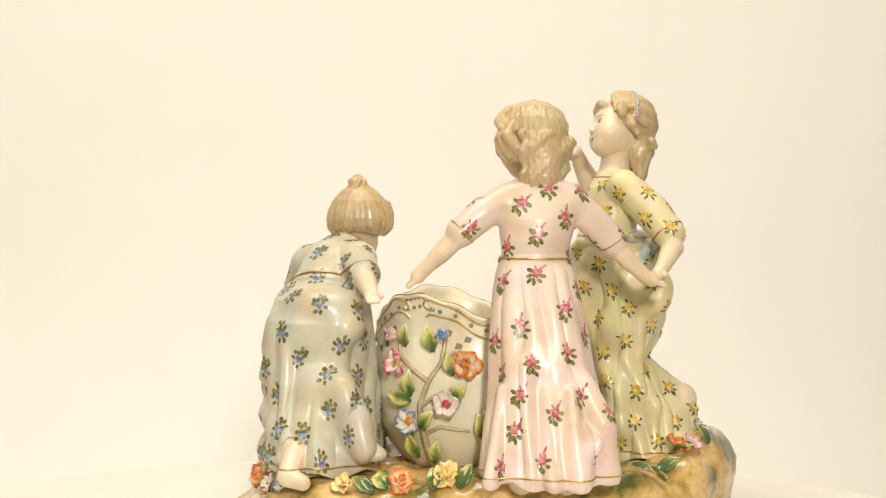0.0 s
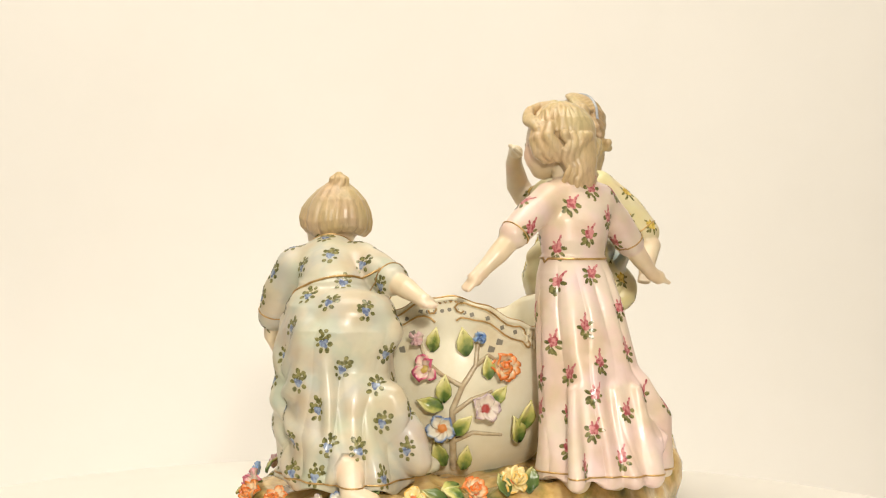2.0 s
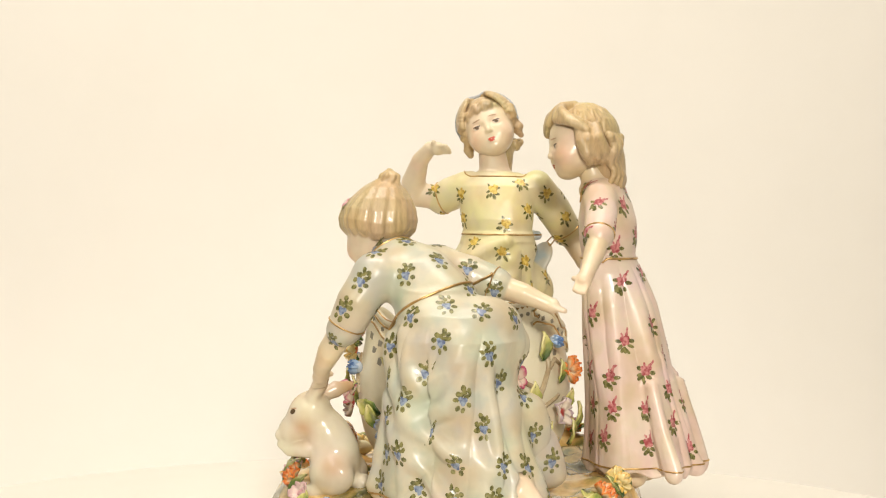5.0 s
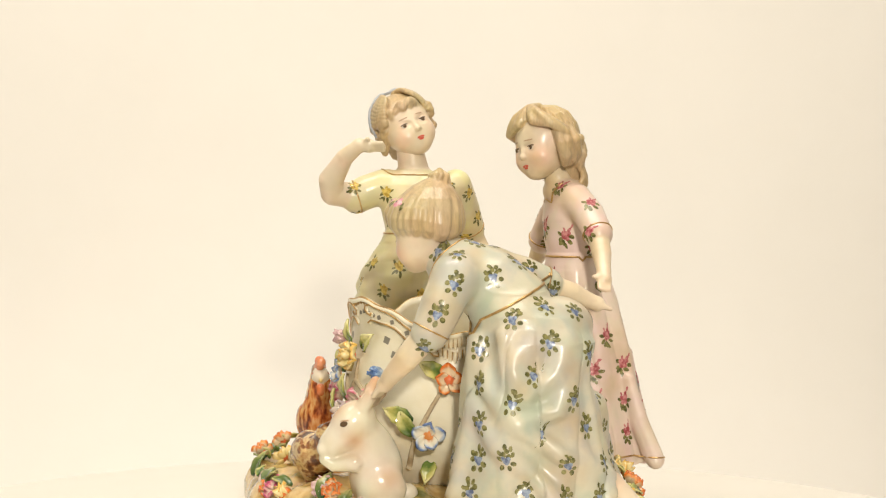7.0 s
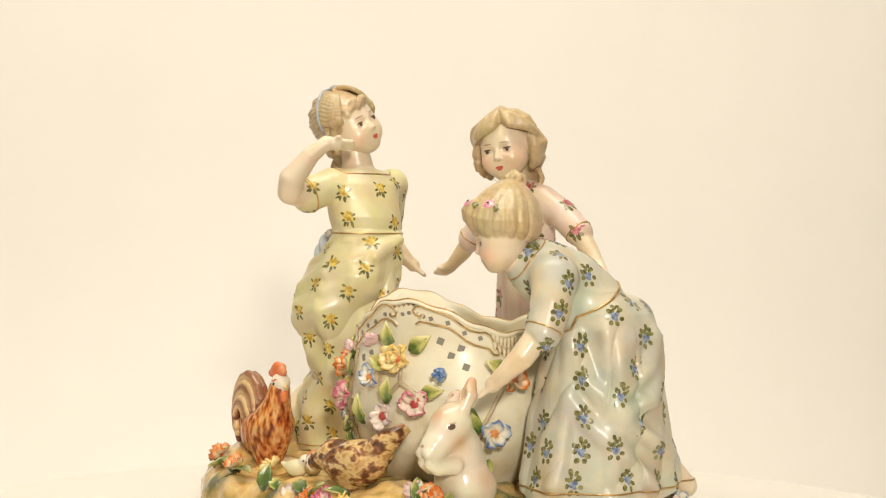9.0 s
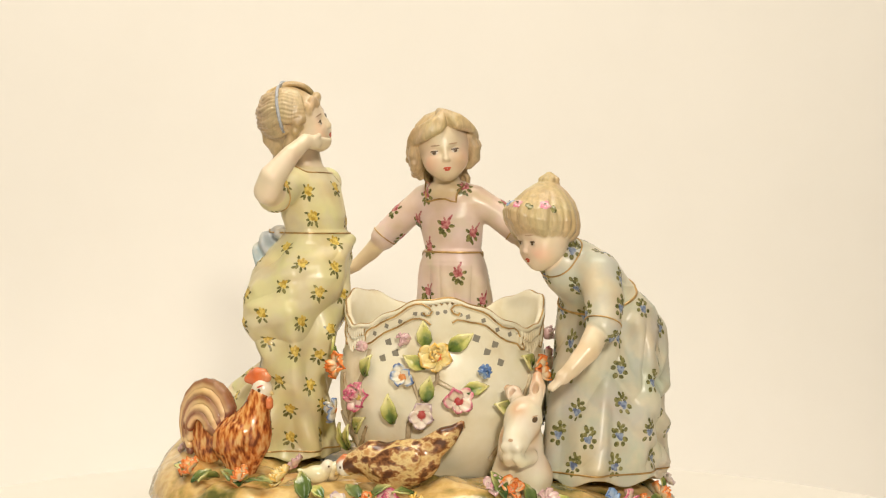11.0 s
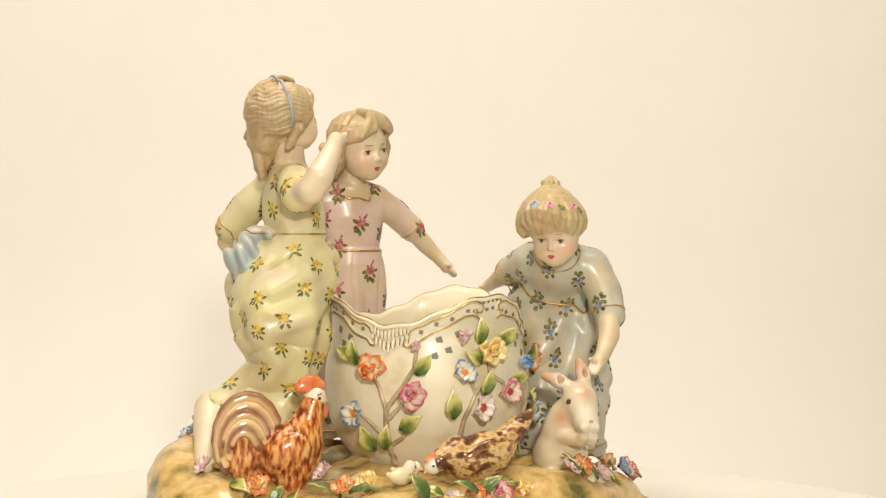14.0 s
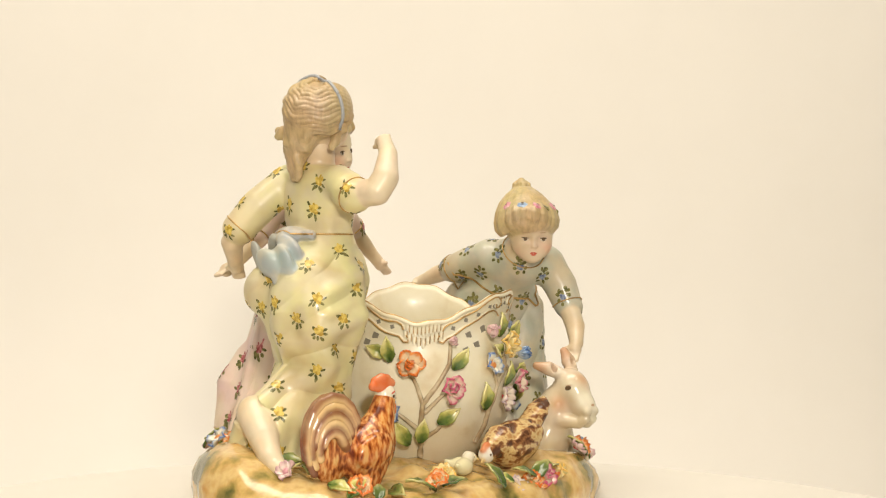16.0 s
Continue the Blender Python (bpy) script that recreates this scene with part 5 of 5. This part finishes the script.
# ---- animals ----
def rabbit():
    W, T = (0.74, 0.67, 0.52), (0.58, 0.30, 0.15)
    cl = Clay(.0007)
    cl.ball((-.0805, .0460, -.1470), (.0142, .0155, .0230), W, .004)
    cl.ball((-.0830, .0510, -.1310), (.0125, .0125, .0150), W, .006)
    cl.ball((-.0880, .0600, -.1185), (.0112, .0150, .0120), W, .005, turn=(-50, 0, 5))
    cl.ball((-.0885, .0715, -.1300), (.0078, .0078, .0082), W, .006)
    ears = ([(-.0820, .0545, -.1085, .0040), (-.0765, .0480, -.1050, .0050), (-.0700, .0420, -.1030, .0026)], [(-.0935, .0545, -.1080, .0040), (-.0930, .0505, -.1005, .0050), (-.0915, .0475, -.0935, .0028)])
    for s, ear in zip((1, -1), ears):
        cl.ball((-.0805 + s * .0100, .0430, -.1550), (.0080, .0140, .0120), W, .005)
        cl.limb(ear, W, .0025)
        cl.ball((ear[1][0] - .0006, ear[1][1] + .0050, ear[1][2] + .0012), (.0020, .0030, .0055), W, .0015, turn=(-35, 0, -20 * s), carve=True)
        cl.tints.append((ear[2][:3], .0095, T, .90))
        cl.tints.append((ear[1][:3], .0060, T, .3))
        cl.limb([(-.0850 + s * .0070, .0590, -.1400, .0052), (-.0880 + s * .0038, .0705, -.1410, .0040), (-.0885 + s * .0032, .0760, -.1380, .0030)], W, .0022)
        cl.limb([(-.0810 + s * .0105, .0540, -.1660, .0055), (-.0815 + s * .0105, .0670, -.1670, .0042)], W, .003)
        cl.ball((-.0885 + s * .0034, .0775, -.1325), (.0032, .0028, .0030), W, .002)
        cl.tints.append(((-.0885 + s * .0034, .0795, -.1345), .0030, (.42, .32, .22), .5))
        cl.tints.append(((-.0880 + s * .0125, .0590, -.1280), .0062, T, .90))
        cl.tints.append(((-.0800 + s * .0160, .0400, -.1480), .0075, T, .45))
    cl.tints.append(((-.0885, .0690, -.1110), .0068, T, .80))
    cl.tints.append(((-.0885, .0560, -.1085), .0070, T, .3))
    cl.ball((-.0800, .0275, -.1600), (.006, .006, .006), W, .003)
    me = cl.mesh("rabbit", [BISQUE, IRIS, BROW, BROW])
    pw = Paintwork(me)
    for x in (-.101, -.075):
        fr = pw.frame_at((x, .0670, -.1165))
        pw.spot(fr, 0, 0, .0024, .0017, .25, 1)
        pw.spot(fr, .0003, .0019, .0027, .0005, .15, 2)
    fr = pw.frame_at((-.089, .082, -.1275))
    pw.spot(fr, 0, 0, .0016, .0010, 0, 3)
    ob = part("rabbit", pw.finish(), None, centrepiece, "white porcelain rabbit with tan patches")
    ob.location = (-.0065, 0, LIFT - .001)


def plumage(name, cl, stops, scale, stretch, mats=()):
    """Animal body whose feathers are brushed streaks: paint layer times a streaky ramp."""
    m = painted(name, 0.22, 0.4)
    n, l, p = nodes_of(m)
    co = n.new("ShaderNodeTexCoord")
    mp = n.new("ShaderNodeMapping")
    mp.inputs["Scale"].default_value = stretch
    mp.inputs["Rotation"].default_value = (0.0, 0.7, 0.2)
    l.new(co.outputs["Object"], mp.inputs[0])
    a = n.new("ShaderNodeTexNoise")
    a.inputs["Scale"].default_value, a.inputs["Detail"].default_value = scale, 5
    l.new(mp.outputs[0], a.inputs["Vector"])
    ramp = n.new("ShaderNodeValToRGB")
    el = ramp.color_ramp.elements
    while len(el) < len(stops):
        el.new(0.5)
    for e, (at, c) in zip(el, stops):
        e.position, e.color = at, (*c, 1)
    l.new(a.outputs[0], ramp.inputs[0])
    mix = n.new("ShaderNodeMix")
    mix.data_type, mix.blend_type = "RGBA", "MULTIPLY"
    mix.inputs[0].default_value = 1.0
    hs = [x for x in n if x.type == "HUE_SAT"][0]
    l.new(hs.outputs[0], mix.inputs[6])
    l.new(ramp.outputs[0], mix.inputs[7])
    l.new(mix.outputs[2], p.inputs["Base Color"])
    return m


WHITE = (0.86, 0.82, 0.74)


def rooster():
    R, H = (0.74, 0.46, 0.24), (0.82, 0.74, 0.58)
    RED = (0.70, 0.16, 0.04)
    feather = plumage("rooster_plumage", None, [(0.36, (0.20, 0.06, 0.03)), (0.45, (0.52, 0.20, 0.09)), (0.53, (0.84, 0.46, 0.22)), (0.64, (1.0, 0.86, 0.56))], 150, (2.4, 1.8, 0.8))
    body = Clay(.0009)
    y = .0715
    body.ball((.1000, y, -.1430), (.0195, .0135, .0175), R, .004, turn=(0, 22, 0))
    body.ball((.0930, y, -.1390), (.0135, .0120, .0165), R, .005, turn=(0, -15, 0))
    body.limb([(.0920, y, -.1330, .0115), (.0875, y, -.1220, .0088), (.0850, y, -.1130, .0070)], R, .005)
    body.ball((.1010, y - .0120, -.1410), (.0135, .0040, .0095), R, .003, turn=(0, 25, 0))
    body.ball((.1010, y + .0120, -.1410), (.0135, .0040, .0095), R, .003, turn=(0, 25, 0))
    body.limb([(.0980, y, -.1560, .0110), (.0990, y, -.1680, .0075)], R, .005)
    body.ball((.1235, y, -.1400), (.0150, .0055, .0200), (.86, .66, .40), .003, turn=(0, -8, 0))
    ob = part("rooster", body.mesh("rooster", [feather]), None, centrepiece, "red-brown glazed porcelain rooster with cream arched tail")
    ob.location = (-.0042, .0012, LIFT - .0018)
    hd = Clay(.0007)
    hd.ball((.0838, y, -.1095), (.0068, .0062, .0072), H, .002)
    hd.limb([(.0790, y, -.1100, .0018), (.0760, y, -.1118, .0008)], (.70, .52, .20), .0012)
    hd.limb([(.0790, y, -.1165, .0030), (.0785, y, -.1195, .0026)], RED, .0015)
    me = hd.mesh("head", [BISQUE, IRIS, LIP])
    pw = Paintwork(me)
    for s in (-1, 1):
        fr = pw.frame_at((.0815, y + s * .01, -.1095))
        pw.spot(fr, 0, 0, .0011, .0011, 0, 1)
        pw.spot(fr, .0004 * s, .0026, .0026, .0006, .4 * s, 2)
    part("head", pw.finish(), None, ob, "pale head with red wattle")
    cb = Clay(.0007)
    for i, (x, z, r) in enumerate(((.0800, -.1020, .0028), (.0835, -.0995, .0033), (.0875, -.0990, .0035), (.0912, -.1005, .0032), (.0940, -.1035, .0028))):
        cb.limb([(.0870, y, -.1045, .0030), (x, y + .0004 * (-1) ** i, z, r)], RED, .0018)
    part("comb", cb.mesh("comb", [BISQUE]), None, ob, "orange-red notched comb")
    # arched sickle feathers, cream with brown streaks
    plume_rng = random.Random(31)
    BR, CR = (.19, .035, .014), (.82, .56, .28)
    for i in range(5):
        for side in (-1, 1):
            t = Clay(.0007)
            rad = .0236 - .0037 * i + plume_rng.uniform(-.0006, .0006)
            pts = [(.1120, y + side * .0010, -.1400 - .0010 * i, .0036)]
            end = 1.10 - .06 * i + plume_rng.uniform(-.14, .10)
            for j in range(10):
                a = math.pi * (.86 - j / 9 * end)
                pts.append((.1250 + .0006 * i + rad * .80 * math.cos(a), y + side * (.0016 + .0011 * i), -.1335 - .0012 * i + rad * 1.10 * math.sin(a), .0036 - .0012 * j / 9))
            t.limb(pts, BR if i % 2 == 0 else CR, .0015)
            t.limb([(px, py + side * .0017, pz - .0012, pr * .55) for px, py, pz, pr in pts[1:-1]], CR if i % 2 == 0 else BR, .0007)
            part("tail_feather", t.mesh("tail_feather", [BISQUE]), None, ob)


def hen():
    C = (0.82, 0.70, 0.48)
    feather = plumage("hen_plumage", None, [(0.40, (0.13, 0.06, 0.04)), (0.48, (0.40, 0.20, 0.11)), (0.55, (0.92, 0.80, 0.52)), (0.66, (0.62, 0.38, 0.20))], 110, (1.2, 1, 1.6))
    cl = Clay(.0009)
    cl.ball((-.0200, .0765, -.1470), (.0240, .0135, .0145), C, .004, turn=(0, 14, 10))
    cl.limb([(-.0020, .0810, -.1440, .0105), (.0080, .0845, -.1475, .0070), (.0120, .0860, -.1500, .0055)], C, .005)
    for i in range(5):
        s = i - 2
        cl.limb([(-.0330, .0735, -.1400, .0075), (-.0460, .0700 + s * .0016, -.1310 + .0012 * abs(s), .0052), (-.0545 + .0012 * abs(s), .0675 + s * .0028, -.1215 - .0015 * abs(s), .0020)], C, .0022)
    for s in (-1, 1):
        cl.ball((-.0210, .0765 + s * .0120, -.1440), (.0170, .0035, .0085), C, .002, turn=(0, 18, 10))
    cl.limb([(-.0170, .0770, -.1580, .0070), (-.0170, .0770, -.1680, .0060)], C, .004)
    ob = part("hen", cl.mesh("hen", [feather]), None, centrepiece, "brown mottled porcelain hen pecking with tail raised")
    ob.location = (-.0042, .0012, LIFT - .0018)
    hd = Clay(.0007)
    hd.ball((.0135, .0865, -.1505), (.0056, .0050, .0056), WHITE, .002)
    hd.limb([(.0175, .0880, -.1530, .0016), (.0195, .0885, -.1550, .0007)], (.66, .45, .16), .001)
    hd.limb([(.0105, .0860, -.1455, .0028), (.0140, .0868, -.1450, .0026), (.0170, .0876, -.1475, .0022)], (.68, .20, .06), .001)
    me = hd.mesh("head", [BISQUE, IRIS])
    pw = Paintwork(me)
    for s in (-1, 1):
        pw.spot(pw.frame_at((.0150, .0870 + s * .008, -.1500)), 0, 0, .0008, .0008, 0, 1)
    part("head", pw.finish(), None, ob, "pale head with orange-red comb")


def chick(x, y, turn, size=1.0):
    cl = Clay(.0007)
    c = (0.76, 0.68, 0.44)
    z = ground_height(x, y) + .0055 * size
    d = Vector((math.cos(turn), math.sin(turn), 0))
    p = Vector((x, y, z))
    cl.ball(p, (.0078 * size, .0056 * size, .0056 * size), c, .002, turn=(0, 0, math.degrees(turn)))
    cl.ball(p + d * .0066 * size + Vector((0, 0, .0050 * size)), (.0041 * size,) * 3, (.78, .72, .56), .002)
    cl.limb([(*(p + d * .0100 * size + Vector((0, 0, .0045 * size))), .0013), (*(p + d * .0128 * size + Vector((0, 0, .0036 * size))), .0006)], (.62, .42, .14), .001)
    cl.limb([(*(p - d * .006 * size), .003 * size), (*(p - d * .0105 * size + Vector((0, 0, .002))), .0015)], c, .002)
    me = cl.mesh("chick", [BISQUE, IRIS])
    pw = Paintwork(me)
    side = Vector((-d.y, d.x, 0))
    for s in (-1, 1):
        pw.spot(pw.frame_at(p + d * .0078 * size + Vector((0, 0, .0058 * size)) + side * s * .006), 0, 0, .0007, .0007, 0, 1)
    part("chick", pw.finish(), None, centrepiece, "tiny pale yellow porcelain chick").location.z = LIFT


rabbit()
rooster()
hen()
chick(.0290, .0885, 3.6, 1.0)
chick(.0240, .0800, 2.5, .9)

# ---- flowers and leaves on the base ----
for kind, x, y, size, style in (
        ("orange", -.017, .122, 1.25, "double"), ("yellow", -.056, .120, 1.2, "bud"), ("orange", -.116, .088, 1.15, "double"), ("mauve", -.140, .072, 1.1, "open"), ("mauve", .070, .048, 1.1, "open"),
        ("yellow", .050, .095, 1.2, "double"), ("magenta", -.034, .124, 1.35, "double"), ("mauve", -.096, .088, 1.0, "open"), ("white", .000, .124, 1.1, "open"), ("blue", -.128, -.086, 1.2, "open"),
        ("white", -.138, -.076, 1.0, "open"), ("orange", -.053, -.112, 1.3, "double"), ("yellow", -.027, -.118, 1.3, "double"), ("orange", .126, -.035, 1.3, "double"), ("blue", .146, -.012, 1.15, "open"),
        ("orange", -.146, -.036, 1.2, "double"), ("pink", -.144, .014, 1.25, "double"), ("orange", -.154, .000, 1.2, "double"), ("orange", .118, .098, 1.2, "double"), ("deepblue", -.156, .030, 1.0, "open"),
        ("mauve", .157, -.040, 1.0, "open"), ("orange", .070, .114, 1.15, "double"), ("mauve", .145, .062, 1.0, "open"), ("yellow", -.088, -.104, 1.1, "open"), ("orange", .020, -.128, 1.1, "double")):
    at, nrm = ground_site(x, y, -.0045 if y > .115 else .0035)
    flower(kind, at, nrm + Vector((x * 6, y * 8, 0)), size * .92, style)

base_rng = random.Random(17)
for x, y in ((.122, .100), (.130, .092), (.112, .106), (.070, .116), (.062, .120), (.078, .108), (.136, .056), (.128, .060), (.130, -.080), (.122, -.088), (.084, -.114), (.094, -.108), (.076, -.120), (-.078, -.112), (-.070, -.118),
             (-.086, -.106), (-.064, -.104), (.128, .036), (.100, .112), (-.028, .126), (-.010, .128), (-.128, .082), (-.140, .060), (-.150, .010), (-.146, -.024), (-.134, -.070), (-.112, -.096), (.136, -.040), (.150, -.024),
             (-.048, .124), (.026, .124), (.016, .128), (-.106, .092), (.148, -.052), (.140, -.066), (-.036, -.122), (-.016, -.124), (-.122, -.080)):
    at, nrm = ground_site(x, y, .0012)
    a = base_rng.uniform(0, 6.28)
    leaf("dark" if base_rng.random() < .72 else "pale", at, nrm + Vector((x * 3, y * 3, 0)), (math.cos(a), math.sin(a), .2), base_rng.uniform(.85, 1.2))


# ---- what moves ----
def motions():
    turns = (
        (0, 0.00, 0.0295, 0.0376), (0.5, 6.35, 0.0269, 0.0354), (1, 13.44, 0.0236, 0.0309), (1.5, 20.03, 0.0201, 0.0282),
        (2, 27.08, 0.0160, 0.0216), (2.5, 33.68, 0.0152, 0.0153), (3, 40.34, 0.0171, 0.0073), (3.5, 47.24, 0.0190, 0.0013),
        (3.7, 50.12, 0.0196, -0.0009), (5.8, 79.18, 0.0060, -0.0309), (6, 82.09, 0.0053, -0.0320), (6.5, 89.17, 0.0036, -0.0325),
        (7, 96.51, -0.0011, -0.0337), (7.5, 103.53, -0.0015, -0.0355), (8, 110.56, 0.0017, -0.0360), (8.5, 117.84, 0.0004, -0.0326),
        (8.7, 120.76, 0.0002, -0.0309), (10.8, 149.88, -0.0052, -0.0100), (11, 153.12, -0.0089, -0.0112), (11.5, 160.27, -0.0162, -0.0059),
        (12, 167.26, -0.0202, -0.0000), (12.5, 174.20, -0.0219, 0.0044), (13, 181.21, -0.0229, 0.0073), (13.5, 187.76, -0.0189, 0.0084),
        (14, 194.24, -0.0170, 0.0123), (14.5, 200.57, -0.0162, 0.0201), (15, 207.13, -0.0167, 0.0237), (15.5, 213.70, -0.0177, 0.0316),
        (16, 219.90, -0.0197, 0.0432))
    walk(centrepiece, [(t, pose(x, y, TABLE, 0, 0, a)) for t, a, x, y in turns])


motions()
